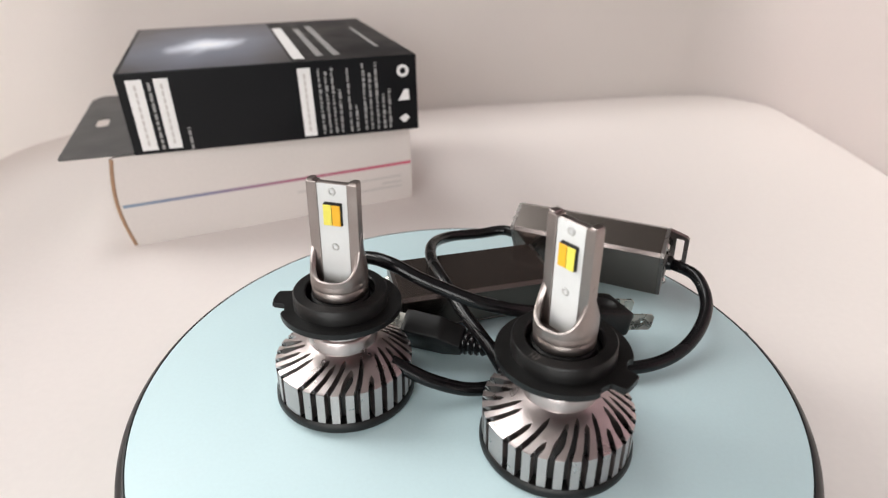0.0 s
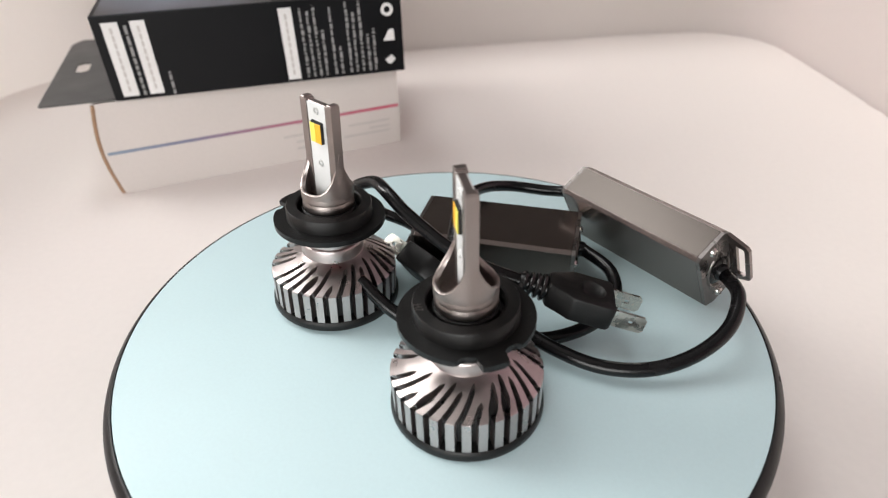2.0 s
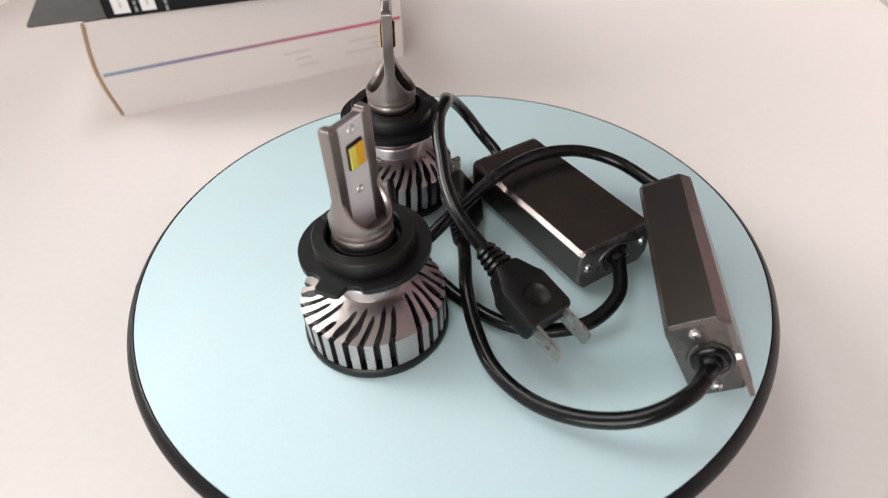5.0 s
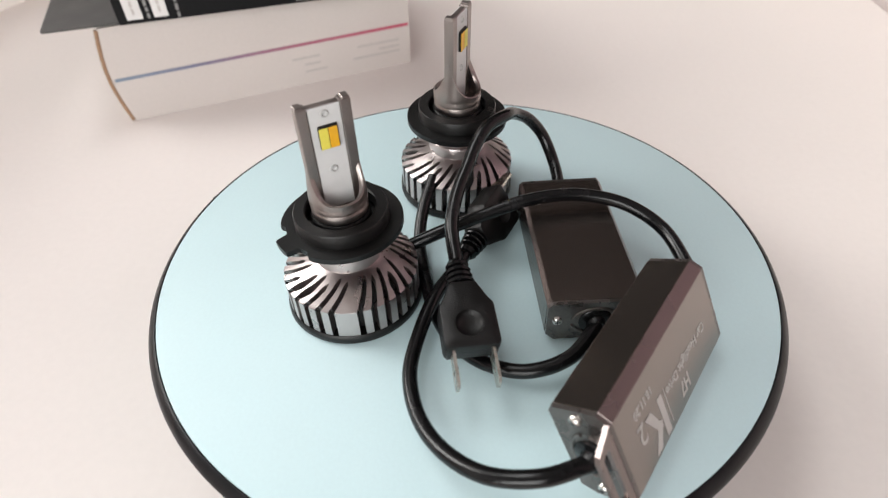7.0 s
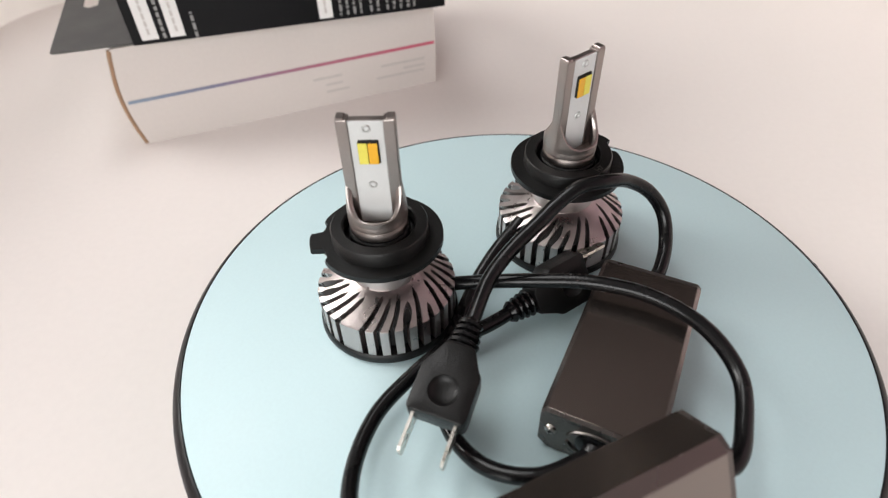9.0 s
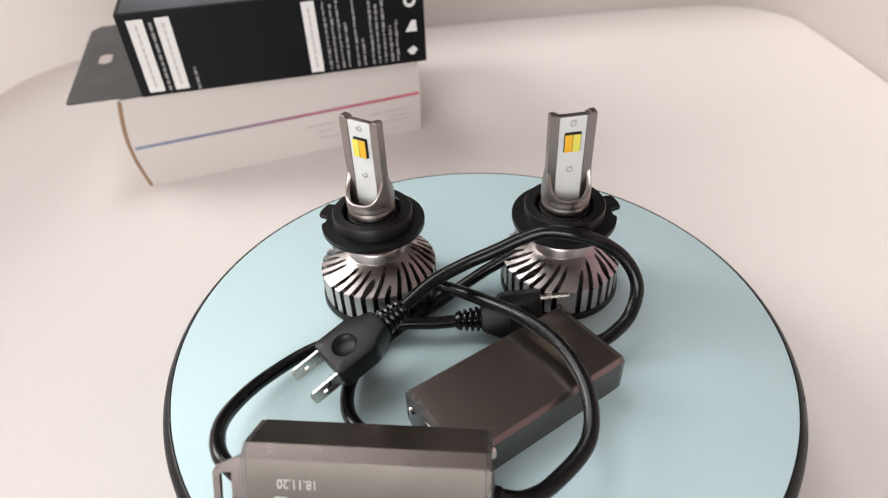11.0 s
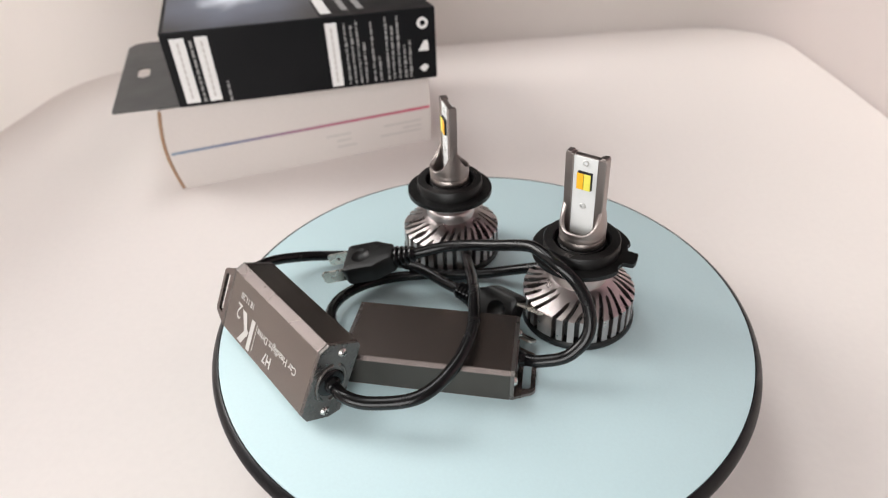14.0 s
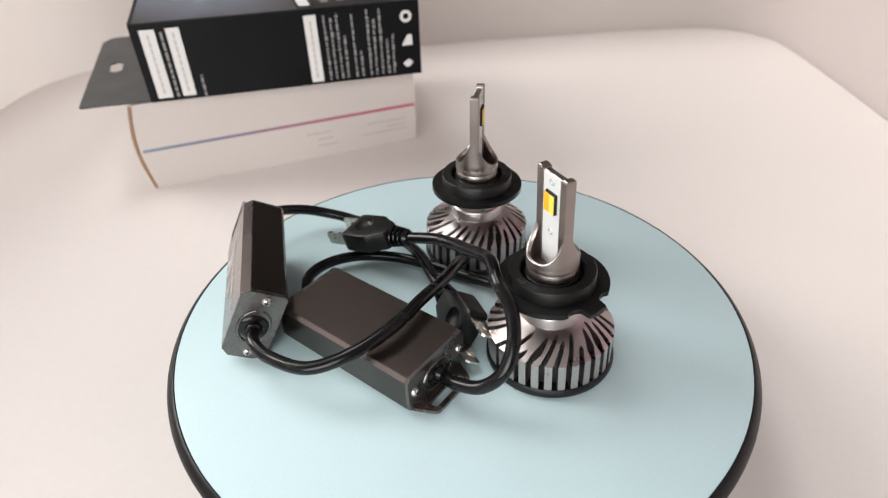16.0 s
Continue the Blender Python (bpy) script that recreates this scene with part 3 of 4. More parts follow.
def driver_unit(m, label, printed):
    root = thing("led_driver_box", m, label, "driver box", "pair of driver boxes")
    c, d = 0.0026, 0.0012
    out = section(DW, DT, c, d)
    # faces of the extruded case: four flat faces and four chamfers, broad beside the printed face
    a, b = DW / 2, DT / 2
    part("case", prism([(x * 0.98, y * 0.97) for x, y in out], -DL / 2, DL / 2, m=ALONG), CASE, root, "gunmetal extruded aluminium case")
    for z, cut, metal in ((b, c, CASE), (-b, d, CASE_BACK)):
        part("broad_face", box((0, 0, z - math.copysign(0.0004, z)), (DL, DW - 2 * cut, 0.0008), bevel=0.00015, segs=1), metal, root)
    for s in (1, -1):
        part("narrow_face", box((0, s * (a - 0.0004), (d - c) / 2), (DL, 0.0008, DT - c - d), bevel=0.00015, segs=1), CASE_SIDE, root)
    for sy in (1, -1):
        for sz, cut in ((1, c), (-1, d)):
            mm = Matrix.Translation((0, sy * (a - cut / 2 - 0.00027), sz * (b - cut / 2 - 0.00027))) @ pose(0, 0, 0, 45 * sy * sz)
            part("bevel_strip", box((0, 0, 0), (DL, 0.0008, cut * 1.40), mm, 0.0001, 1), CASE_EDGE, root, "bevel with reflected sheen put into its tone")
    for s in (1, -1):
        x = s * (DL / 2 + 0.0006)
        cap = part("end_cap", prism([(p * 0.99, q * 0.99) for p, q in out], x - 0.0006, x + 0.0006, m=ALONG), CAP, root, "dark metal end plate")
        for y, z in ((-a + 0.0030, -0.0010), (a - 0.0030, -0.0010)):
            screw(cap, x + s * 0.0005, y, z, s)
        bm = lathe([(0, 0.0030), (0.0022, 0.0030), (0.0026, 0.0024), (0.0028, 0.0010), (0.0044, 0.0008), (0.0048, 0.0004), (0.0048, 0), (0, 0)], 32,
                   m=Matrix.Translation((x + s * 0.0005, 0, 0)) @ pose(0, 0, 0, 0, 90 * s, 0))
        part("grommet", bm, RUBBER, cap, "black rubber cable grommet", smooth=True)
        bm = bmesh.new()
        for q in (1, -1):
            pts = [Vector((x + s * 0.0007, 0.0068 * math.cos(t) , q * 0.0050 * math.sin(t))) for t in [math.pi * k / 14 for k in range(1, 14)]]
            tube(pts, 0.0005, 8, bm)
        part("pressed_ridge", bm, CAP, cap, smooth=True)
    # slotted ear at the plug end, in the plane of the printed face
    hw = DW / 2 - 0.0022
    hx = -DL / 2 - 0.0010
    bm = bmesh.new()
    o = [(hx, -hw), (hx - 0.0062, -hw + 0.0030), (hx - 0.0070, -hw + 0.0042), (hx - 0.0070, hw - 0.0042), (hx - 0.0062, hw - 0.0030), (hx, hw)]
    i0 = [(hx - 0.0026, -hw + 0.0042), (hx - 0.0049, -hw + 0.0044), (hx - 0.0054, -hw + 0.0050), (hx - 0.0054, hw - 0.0050), (hx - 0.0049, hw - 0.0044), (hx - 0.0026, hw - 0.0042)]
    zt, zb = b - 0.0002, b - 0.0014
    ov = [[bm.verts.new((x, y, z)) for x, y in o] for z in (zt, zb)]
    iv = [[bm.verts.new((x, y, z)) for x, y in i0] for z in (zt, zb)]
    n = 6
    for k in range(n):
        j = (k + 1) % n
        for z in (0, 1):
            try:
                bm.faces.new((ov[z][k], ov[z][j], iv[z][j], iv[z][k]))
            except ValueError:
                pass
        bm.faces.new((ov[0][k], ov[0][j], ov[1][j], ov[1][k]))
        bm.faces.new((iv[0][k], iv[0][j], iv[1][j], iv[1][k]))
    bmesh.ops.remove_doubles(bm, verts=bm.verts, dist=1e-6)
    part("mounting_ear", bm, CASE_EDGE, root, "slotted metal mounting ear")
    if printed:
        z = b + 0.00008
        # print reads from the far end towards the ear, upside down to the box's standing edge
        def at(tx, ty):
            return Matrix.Translation((-tx, -ty, z)) @ pose(0, 0, 0, 0, 0, 180)
        lettering("printed_words", "Car Headlight Drive", (0.0255, 0.0036), at(-0.0073, 0.0006), SILVER_INK, root, "silver printed words", bold=0.012)
        lettering("printed_type", "H7", (0.0052, 0.0042), at(-0.0034, 0.0066), SILVER_INK, root, "silver printed type", bold=0.02)
        lettering("printed_date", "18.11.20", (0.0090, 0.0024), at(0.0156, -0.0054), SILVER_INK, root, "silver printed date", bold=0.012)
        lettering("printed_numeral", "2", (0.0032, 0.0056), at(0.0192, 0.0006), SILVER_INK, root)
        part("printed_rule", box((-0.0063, -0.0040, z), (0.0003, 0.0102, 0.00006)), SILVER_INK, root)
        # big mark: an upright bar and two slanting arms
        bm = bmesh.new()
        ink = lambda pts, lift=0.0: prism([(-x, -y) for x, y in pts], z - 0.00003, z + 0.00003 + lift, bm=bm)
        ink([(0.0078, -0.0012), (0.0101, -0.0012), (0.0101, 0.0104), (0.0078, 0.0104)])
        ink([(0.0103, 0.0046), (0.0138, 0.0104), (0.0168, 0.0104), (0.0121, 0.0036)], 0.00002)
        ink([(0.0106, 0.0063), (0.0127, 0.0063), (0.0170, -0.0012), (0.0140, -0.0012)], 0.00004)
        part("printed_mark", bm, SILVER_INK, root, "bold silver printed mark")
    return root


# ---- cables ----
CR = 0.0021


def cable_points(pts):
    """Points as they lie on the turntable, and the foot of the first one."""
    foot = Vector((pts[0][0], pts[0][1], 0))
    return foot, [Vector(p) - foot for p in pts]


def bulb_cable(pts, label):
    foot, loc = cable_points(pts)
    root = thing("bulb_cable", Matrix.Translation(foot), label, "cable", "cables from bulb to driver")
    part("cord", tube(glide(loc, 12), CR, 16), RUBBER, root, "glossy black cord", smooth=True)
    return root


def plug_shape(root, m, roll):
    """A flat two-blade plug: ribbed neck at x = 0, body along +x, a dimple on top, two blades in front."""
    mm = m @ pose(0, 0, 0, roll)
    bm = bmesh.new()
    # ribbed strain relief
    prof = [(0, -0.0005), (0.0026, -0.0005)]
    for k in range(4):
        x = 0.0004 + k * 0.0019
        r = 0.0031 + k * 0.00028
        prof += [(r, x), (r + 0.0003, x + 0.0004), (r, x + 0.0011), (r - 0.0008, x + 0.0013), (r - 0.0008, x + 0.0018)]
    prof += [(0.0036, 0.0085), (0, 0.0085)]
    lathe(prof, 28, bm, mm @ Matrix.Diagonal((1, 1, 1, 1)) @ pose(0, 0, 0, 0, 90, 0))
    part("strain_relief", bm, RUBBER, root, "ribbed rubber strain relief", smooth=True)
    # body, widening to the front, with a round dimple sunk in its top
    half = [(0.0076, 0.0036), (0.0130, 0.0062), (0.0150, 0.0076), (0.0265, 0.0076), (0.0275, 0.0068)]
    outl = [Vector(p) for p in half + [(x, -y) for x, y in half[::-1]]]
    cen = Vector((0.0208, 0))
    n = 64

    def edge(a):
        d = Vector((math.cos(a), math.sin(a)))
        best = 1.0
        for p, q in zip(outl, outl[1:] + outl[:1]):
            e = q - p
            det = d.x * -e.y + e.x * d.y
            if abs(det) > 1e-12:
                w = p - cen
                t = (w.x * -e.y + e.x * w.y) / det
                k = (d.x * w.y - d.y * w.x) / det
                if t > 0 and -1e-6 <= k <= 1 + 1e-6:
                    best = min(best, t)
        return cen + d * best

    bm = bmesh.new()
    rim = [edge(2 * math.pi * k / n) for k in range(n)]
    rings = []
    for f, z in ((0.90, -0.0040), (0.97, -0.0037), (1.0, -0.0030), (1.0, 0.0030), (0.97, 0.0037), (0.90, 0.0040)):
        rings.append([bm.verts.new((*(cen + (p - cen) * f), z)) for p in rim])
    for rad, z in ((0.0039, 0.0040), (0.0036, 0.0035), (0.0027, 0.0027), (0.0013, 0.0023)):
        rings.append([bm.verts.new((cen.x + rad * math.cos(2 * math.pi * k / n), rad * math.sin(2 * math.pi * k / n), z)) for k in range(n)])
    for a, b in zip(rings, rings[1:]):
        for k in range(n):
            bm.faces.new((a[k], a[(k + 1) % n], b[(k + 1) % n], b[k]))
    bm.faces.new(rings[0][::-1])
    bm.faces.new(rings[-1])
    bmesh.ops.transform(bm, matrix=mm, verts=bm.verts)
    body = part("plug_body", bm, BLACK_PLASTIC, root, "moulded black plug body with a dimple", smooth=True)
    for s in (1, -1):
        bm = bmesh.new()
        o = [(0, -0.0027), (0.0090, -0.0027), (0.0099, -0.0018), (0.0099, 0.0018), (0.0090, 0.0027), (0, 0.0027)]
        hole = [(0.0056 + 0.0009 * math.cos(t), 0.0009 * math.sin(t)) for t in [math.radians(a) for a in (225, 315, 350, 10, 45, 135)]]
        lay = []
        for z in (0.0004, -0.0004):
            lay.append(([bm.verts.new((x, y, z)) for x, y in o], [bm.verts.new((x, y, z)) for x, y in hole]))
        for k in range(6):
            j = (k + 1) % 6
            for ov, iv in lay:
                bm.faces.new((ov[k], ov[j], iv[j], iv[k]))
            bm.faces.new((lay[0][0][k], lay[0][0][j], lay[1][0][j], lay[1][0][k]))
            bm.faces.new((lay[0][1][k], lay[0][1][j], lay[1][1][j], lay[1][1][k]))
        tm = mm @ Matrix.Translation((0.0272, s * 0.0053, 0)) @ pose(0, 0, 0, 90 if BLADES_ON_EDGE else 0)
        bmesh.ops.transform(bm, matrix=tm, verts=bm.verts)
        part("contact_blade", bm, TIN, root, "bright tinned contact blade")


BLADES_ON_EDGE = True


def plug_cable(pts, neck, direction, roll, label):
    """A cord that ends in a plug whose neck starts at the last point."""
    foot, loc = cable_points(pts)
    root = thing("plug_cable", Matrix.Translation(foot), label, "plug", "plugs on their cords")
    x = Vector(direction).normalized()
    y = Vector((0, 0, 1)).cross(x).normalized()
    z = x.cross(y)
    p = Vector(neck) - foot
    m = Matrix.Translation(p) @ Matrix((x, y, z)).transposed().to_4x4()
    part("cord", tube(glide(loc, 12), CR, 16), RUBBER, root, "glossy black cord", smooth=True)
    plug_shape(root, m, roll)
    return root


# ---- boxes behind ----
def printed_bar(bm, face, u0, u1, v0, v1):
    """A thin raised bar on a face given by origin, across and up vectors."""
    o, a, b, nrm = face
    t = 0.00015
    vs = []
    for h in (-t, t):
        for u, v in ((u0, v0), (u1, v0), (u1, v1), (u0, v1)):
            vs.append(bm.verts.new(o + a * u + b * v + nrm * h))
    for q in ((0, 1, 2, 3), (7, 6, 5, 4), (0, 1, 5, 4), (1, 2, 6, 5), (2, 3, 7, 6), (3, 0, 4, 7)):
        bm.faces.new([vs[i] for i in q])


BK_W, BK_D, BK_H = 0.1640, 0.1600, 0.0450
WH_W, WH_D, WH_H = 0.1765, 0.120, 0.0560


def black_box():
    root = thing("retail_box_black", pose(-0.1845, 0.1645, FLOOR + WH_H + 0.0006, 0, 0, 16.6), "black printed cardboard retail box with hanging tab, on the white box", "cardboard box")
    body = part("box_body", box((BK_W / 2, BK_D / 2, BK_H / 2), (BK_W, BK_D, BK_H), bevel=0.0007), BLACK_CARD, root, "matt black printed carton")
    front = (Vector((0, 0, 0)), Vector((BK_W, 0, 0)), Vector((0, 0, BK_H)), Vector((0, -1, 0)))
    top = (Vector((0, 0, BK_H)), Vector((BK_W, 0, 0)), Vector((0, BK_D, 0)), Vector((0, 0, 1)))
    for u0, u1, v0, v1 in ((0.030, 0.080, 0.05, 0.92), (0.115, 0.160, 0.05, 0.92), (0.578, 0.622, 0.04, 0.92)):
        bm = bmesh.new()
        printed_bar(bm, front, u0, u1, v0, v1)
        strip = part("label_strip", bm, WHITE_INK, root, "white printed strip")
        bm = bmesh.new()
        v = v0 + 0.06
        while v < v1 - 0.08:
            printed_bar(bm, (front[0] - Vector((0, 0.0001, 0)), *front[1:]), (u0 + u1) / 2 - 0.004, (u0 + u1) / 2 + 0.004, v, v + 0.07)
            v += 0.085
        part("strip_print", bm, PALE_INK, strip)
    rnd = random.Random(4)
    bm = bmesh.new()
    for u, lo, hi in ((0.094, 0.05, 0.88), (0.188, 0.02, 0.30)):
        v = lo
        while v < hi:
            l = rnd.uniform(0.04, 0.12)
            printed_bar(bm, front, u, u + 0.009, v, min(hi, v + l))
            v += l + 0.02
    for k, u in enumerate((0.645, 0.668, 0.690, 0.712, 0.745, 0.768, 0.800, 0.822, 0.845, 0.868, 0.890)):
        v = 0.05
        hi = (0.90, 0.86, 0.92, 0.62, 0.90, 0.40, 0.93, 0.80, 0.93, 0.52, 0.58)[k]
        while v < hi:
            l = rnd.uniform(0.02, 0.09)
            printed_bar(bm, front, u, u + rnd.uniform(0.006, 0.010), v, min(hi, v + l))
            v += l + rnd.uniform(0.010, 0.022)
    tagged(part("small_print", bm, GREY_INK, root, "columns of small grey print"), kind="stuff")
    for v, shape in ((0.80, 0), (0.48, 1), (0.17, 2)):
        bm = bmesh.new()
        m = Matrix.Translation((0.948 * BK_W, -0.0001, v * BK_H)) @ pose(0, 0, 0, 90)
        if shape == 0:
            lathe([(0.0018, -0.0001), (0.0036, -0.0001), (0.0036, 0.0002), (0.0018, 0.0002)], 24, bm, m, close=True)
        elif shape == 1:
            prism([(-0.0034, -0.0030), (0.0034, -0.0030), (0.0030, 0.0034), (0.0004, 0.0034)], -0.0001, 0.0002, bm, m)
        else:
            prism([(-0.0032, 0.0), (-0.0012, -0.0024), (0.0006, -0.0026), (0.0032, 0.0002), (0.0008, 0.0026)], -0.0001, 0.0002, bm, m)
        part("printed_symbol", bm, WHITE_INK, root, "white printed care symbol")
    # last stop is grey, not black: the top's reflected sheen in the print
    glow = ramp_material("printed_starburst", [(0.0, (0.95, 0.96, 0.98)), (0.14, (0.72, 0.77, 0.86)), (0.40, (0.13, 0.15, 0.20)), (1.0, (0.035, 0.034, 0.038))],
                         (15.0, 11.0, 1.0), (-15.0 * 0.26 * BK_W, -11.0 * 0.45 * BK_D, 0), radial=True, rough=0.33)
    part("top_print", box((0.29 * BK_W, BK_D / 2, BK_H), (0.55 * BK_W, BK_D * 0.985, 0.0003)), glow, root, "starburst printed on black, the black greyed by painted-in sheen")
    for u0, u1, v0, v1, ink in ((0.575, 0.615, 0.05, 0.80, WHITE_INK), (0.66, 0.685, 0.08, 0.75, GREY_INK), (0.72, 0.745, 0.08, 0.82, GREY_INK), (0.90, 0.915, 0.2, 0.7, GREY_INK)):
        bm = bmesh.new()
        printed_bar(bm, top, u0, u1, v0, v1)
        part("label_strip", bm, ink, root)
    # hanging tab with a long hole, in the plane of the bottom panel
    bm = bmesh.new()
    oo = [(0, 0.002), (-0.0385, 0.002), (-0.0397, 0.0035), (-0.0395, 0.136), (-0.034, 0.146), (0, 0.149)]
    hx, hy = -0.0250, 0.073
    hole = [(hx + 0.0042, hy - 0.008), (hx, hy - 0.011), (hx - 0.0042, hy - 0.008), (hx - 0.0042, hy + 0.008), (hx, hy + 0.011), (hx + 0.0042, hy + 0.008)]
    lay = [([bm.verts.new((x, y, z)) for x, y in oo], [bm.verts.new((x, y, z)) for x, y in hole]) for z in (0.0002, 0.0011)]
    for k in range(6):
        j = (k + 1) % 6
        for ov, iv in lay:
            bm.faces.new((ov[k], ov[j], iv[j], iv[k]))
        bm.faces.new((lay[0][0][k], lay[0][0][j], lay[1][0][j], lay[1][0][k]))
        bm.faces.new((lay[0][1][k], lay[0][1][j], lay[1][1][j], lay[1][1][k]))
    part("hanging_tab", bm, GREY_CARD, root, "dark grey card tab with euro hole")
    # the carton sits a little out of square
    skew = Matrix.Identity(4)
    skew[0][1] = -0.085
    for o in root.children_recursive:
        o.data.transform(skew)
    return root


def white_box():
    root = thing("retail_box_white", pose(-0.1968, 0.1622, FLOOR, 0, 0, 24.1), "white cardboard box with a blue to red stripe, on the table", "cardboard box")
    bm = bmesh.new()
    # the end panel bulges a little
    n = 10
    rows = []
    for i in range(n + 1):
        z = WH_H * i / n
        bul = 0.0060 * math.sin(math.pi * i / n)
        rows.append([bm.verts.new((-bul * f, y, z)) for y, f in ((0.0, 0.6), (0.012, 0.9), (WH_D / 2, 1.0), (WH_D - 0.012, 0.8), (WH_D, 0.25))] +
                    [bm.verts.new((WH_W + bul * f * 0.6, y, z)) for y, f in ((WH_D, 0.25), (WH_D - 0.012, 0.8), (WH_D / 2, 1.0), (0.012, 0.8), (0.0, 0.25))])
    for a, b in zip(rows, rows[1:]):
        for k in range(10):
            bm.faces.new((a[k], a[(k + 1) % 10], b[(k + 1) % 10], b[k]))
    bm.faces.new(rows[0][::-1])
    bm.faces.new(rows[-1])
    bmesh.ops.bevel(bm, geom=[e for e in bm.edges if len(e.link_faces) == 2 and e.calc_face_angle(0) > 0.7], offset=0.0006, segments=2, affect='EDGES')
    part("box_body", bm, WHITE_CARD, root, "glossy white carton", smooth=True)
    edge = [Vector((-0.0036 * math.sin(math.pi * k / 16) - 0.0004, 0.0008, 0.0008 + (WH_H - 0.0016) * k / 16)) for k in range(17)]
    part("card_edge", tube(edge, 0.0013, 8), BROWN_CARD, root, "brown raw card edge at the end panel", smooth=True)
    stripe = ramp_material("printed_stripe", [(0.0, (0.20, 0.26, 0.34)), (0.25, (0.19, 0.19, 0.28)), (0.55, (0.36, 0.14, 0.20)), (1.0, (0.52, 0.08, 0.14))], (1 / WH_W, 1, 1), (0, 0, 0))
    part("stripe", box((WH_W / 2 - 0.0008, 0, 0.0262), (WH_W + 0.0016, 0.0003, 0.0019)), stripe, root, "thin stripe shading from blue to red")
    face = (Vector((0, 0, 0)), Vector((WH_W, 0, 0)), Vector((0, 0, WH_H)), Vector((0, -1, 0)))
    bm = bmesh.new()
    for u0, u1, v in ((0.56, 0.66, 0.30), (0.60, 0.66, 0.22), (0.60, 0.68, 0.14), (0.80, 0.96, 0.30), (0.88, 0.96, 0.23), (0.78, 0.96, 0.17)):
        printed_bar(bm, face, u0, u1, v, v + 0.022)
    part("small_print", bm, PALE_INK, root, "faint lines of small print")
    return root


# ---- build ----
room()
stage()
turntable()
white_box()
black_box()

bulb_a = led_bulb(pose(-0.0360, -0.0092, 0.0004, -1.9, 2.0, 0) @ pose(0, 0, 0, 0, 0, -12.5), "silver LED headlight bulb with black flange, standing on its fan")
bulb_b = led_bulb(pose(0.0254, -0.0294, 0, 0, 0, 130.0), "silver LED headlight bulb with black flange, fan down on the turntable")


def axes(o, x, y, z):
    m = Matrix((x, y, z)).transposed().to_4x4()
    m.translation = o
    return m


def driver_pose(x, y, z0, yaw, roll, standing):
    a, r = radians(yaw), radians(roll)
    u = Vector((math.cos(a), math.sin(a), 0))
    v = Vector((-math.sin(a), math.cos(a), 0))
    up = Vector((0, 0, 1))
    vv = v * math.cos(r) + up * math.sin(r)
    zz = -v * math.sin(r) + up * math.cos(r)
    base = Vector((x, y, z0))
    if standing:
        return axes(base + zz * DW / 2, u, zz, -vv)
    return axes(base + zz * DT / 2, u, -vv, -zz)


driver_a = driver_unit(driver_pose(0.0024, 0.0367, 0.0003, 14.9, 0.2, False), "gunmetal metal driver box lying flat on the turntable", False)
driver_b = driver_unit(driver_pose(0.0519, 0.0615, 0.0015, 156.0, -27.2, True), "gunmetal metal driver box leaning on its narrow side, silver print", True)
def socket(driver, side, out=0.0032):
    return tuple(driver.matrix_world @ Vector((side * (DL / 2 + out), 0, 0)))


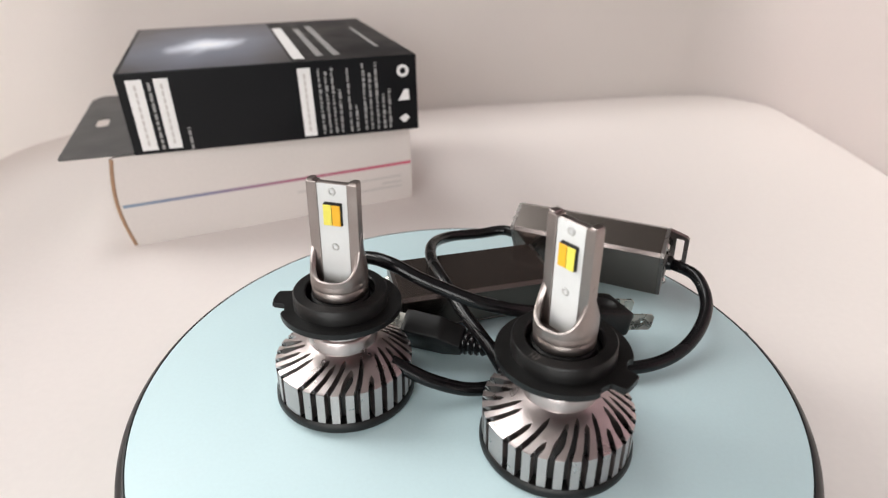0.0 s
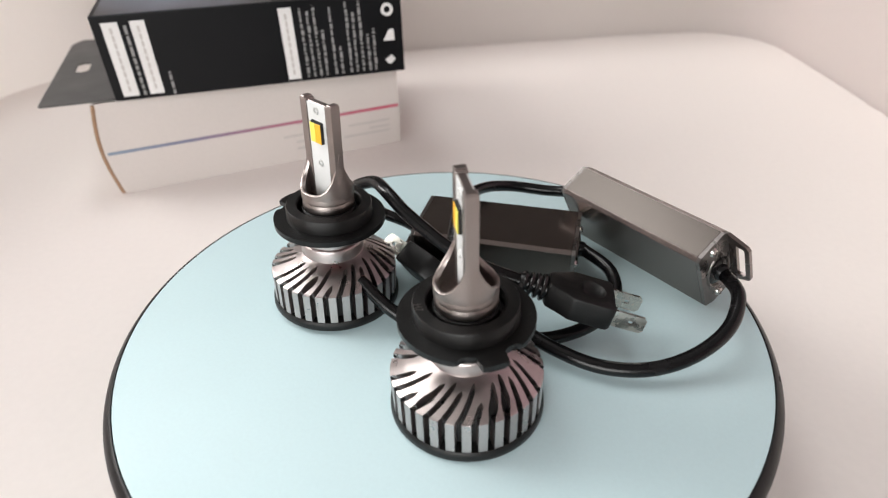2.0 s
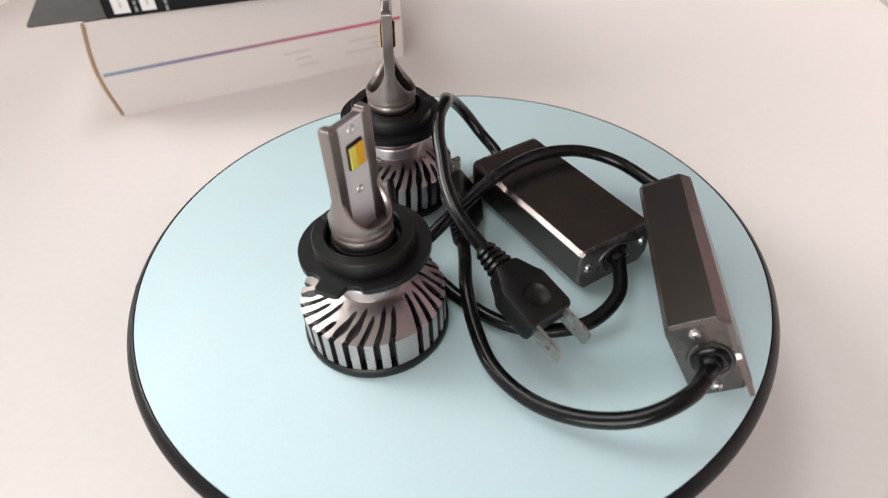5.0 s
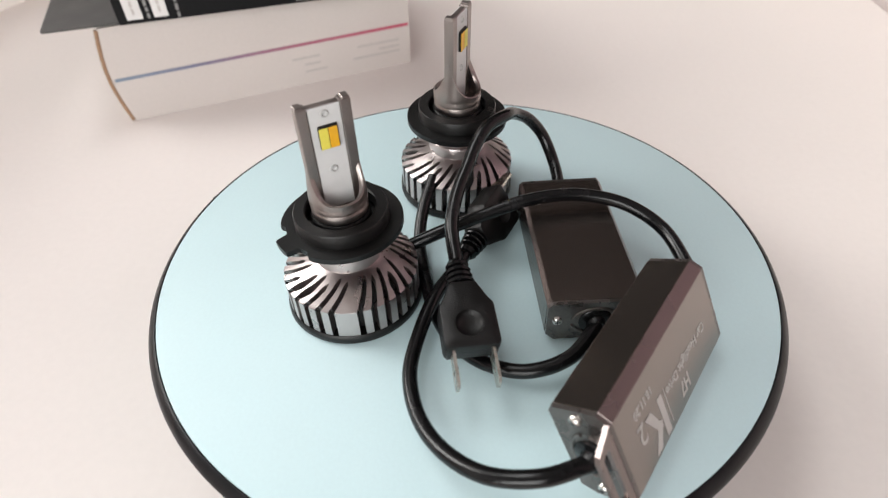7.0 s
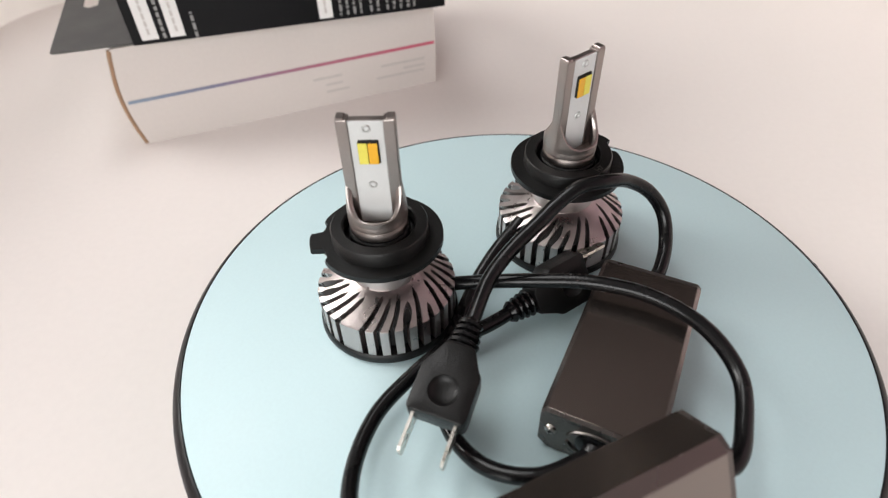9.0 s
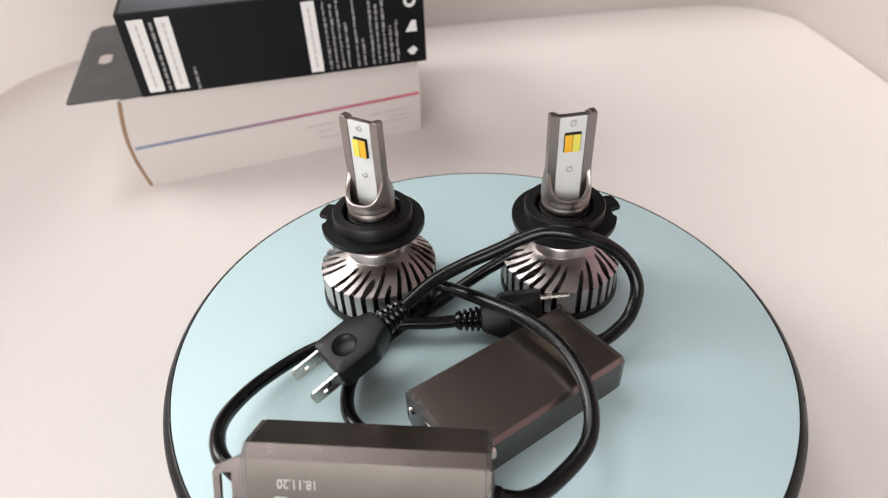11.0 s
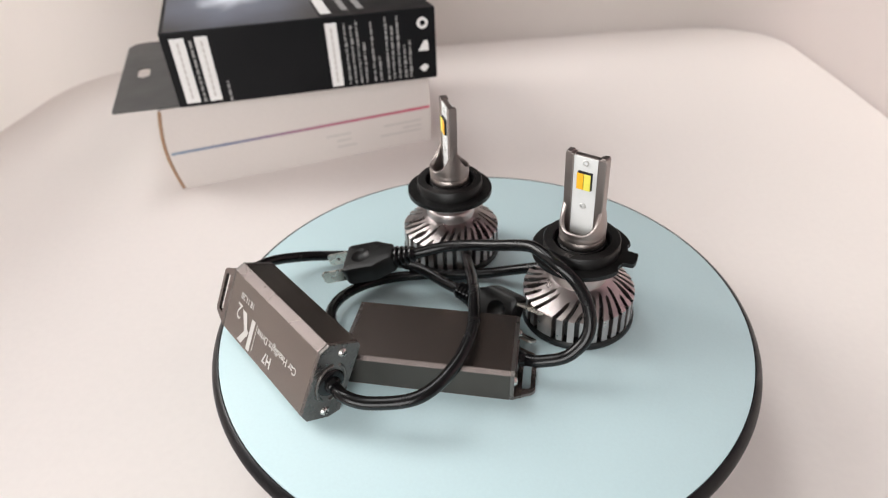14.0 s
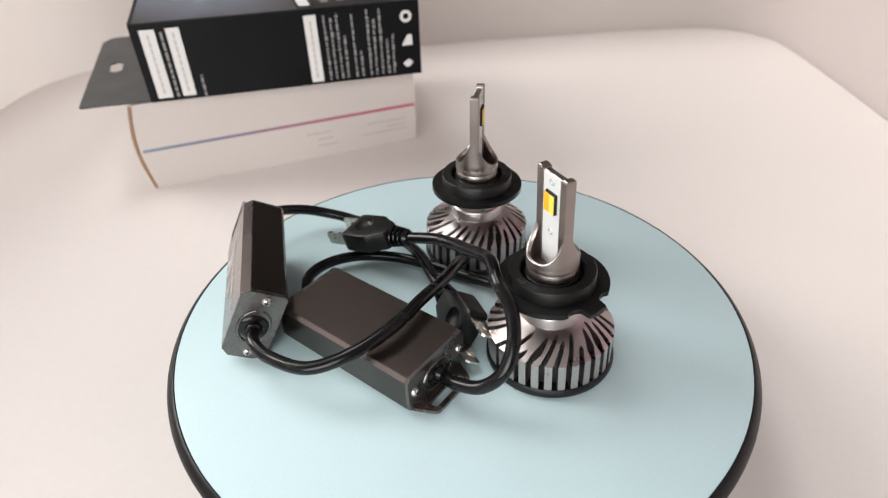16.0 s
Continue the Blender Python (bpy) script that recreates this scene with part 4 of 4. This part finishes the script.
bpy.context.view_layer.update()
cable_a = bulb_cable([(-0.0209, -0.0141, 0.0142), (-0.0092, -0.0154, 0.0082), (0.0029, -0.0140, 0.0037), (0.0152, -0.0094, 0.0027), (0.0277, -0.0041, 0.0026), (0.0390, 0.0033, 0.0027), (0.0469, 0.0139, 0.0037), (0.0491, 0.0264, 0.0051), (0.0437, 0.0378, 0.0070), (0.0327, 0.0453, 0.0094)][:-1] + [socket(driver_a, 1)], "black cable from heatsink to the flat driver box")
cable_b = bulb_cable([(0.0200, -0.0270, 0.0080), (0.0156, -0.0210, 0.0087), (0.0085, -0.0073, 0.0135), (0.0006, 0.0064, 0.0167), (-0.0061, 0.0207, 0.0199), (-0.0112, 0.0356, 0.0201), (-0.0113, 0.0505, 0.0183), (-0.0052, 0.0625, 0.0151), (0.0077, 0.0689, 0.0133), (0.0228, 0.0694, 0.0156)][:-1] + [socket(driver_b, 1, 0.009), socket(driver_b, 1)], "black cable arching over to the leaning driver box")
plug_b = plug_cable([socket(driver_b, -1)] + [(0.0763, 0.0433, 0.0162), (0.0828, 0.0332, 0.0145), (0.0829, 0.0210, 0.0113), (0.0770, 0.0099, 0.0075), (0.0673, 0.0012, 0.0048), (0.0549, -0.0041, 0.0043), (0.0414, -0.0046, 0.0051), (0.0278, -0.0027, 0.0070), (0.0147, 0.0011, 0.0065), (0.0078, 0.0028, 0.0065)][1:], (0.0078, 0.0028, 0.0065), (-0.956, 0.292, 0.06), 58, "black two-blade plug on a cord, resting on its edge")
plug_a = plug_cable([socket(driver_a, -1)] + [(-0.0253, 0.0269, 0.0045), (-0.0331, 0.0289, 0.0092), (-0.0414, 0.0260, 0.0125), (-0.0459, 0.0214, 0.0194), (-0.0440, 0.0162, 0.0265), (-0.0378, 0.0116, 0.0319), (-0.0294, 0.0093, 0.0358), (-0.0212, 0.0046, 0.0361), (-0.0140, 0.0020, 0.0333), (-0.0064, 0.0007, 0.0302), (0.0036, -0.0008, 0.0266), (0.0145, -0.0003, 0.0232), (0.0260, 0.0034, 0.0192)][1:], (0.0260, 0.0034, 0.0192), (0.9126, 0.3323, -0.2382), -4, "black two-blade plug on its cord, lying across other cables")
for ob in (bulb_a, bulb_b, driver_a, driver_b, cable_a, cable_b, plug_b, plug_a):
    MOVERS.append((ob, ob.matrix_world.copy()))


def motions():
    """Everything on the platter goes round with it."""
    times = []
    for (t0, a0), (t1, a1) in zip(TURN, TURN[1:]):
        n = 2 if t1 - t0 < 1 else 10
        times += [(t0 + (t1 - t0) * k / n, a0 + (a1 - a0) * k / n) for k in range(n)]
    times.append(TURN[-1])
    for ob, m in MOVERS:
        walk(ob, [(t, pose(0, 0, 0, 0, 0, a) @ m) for t, a in times])


motions()
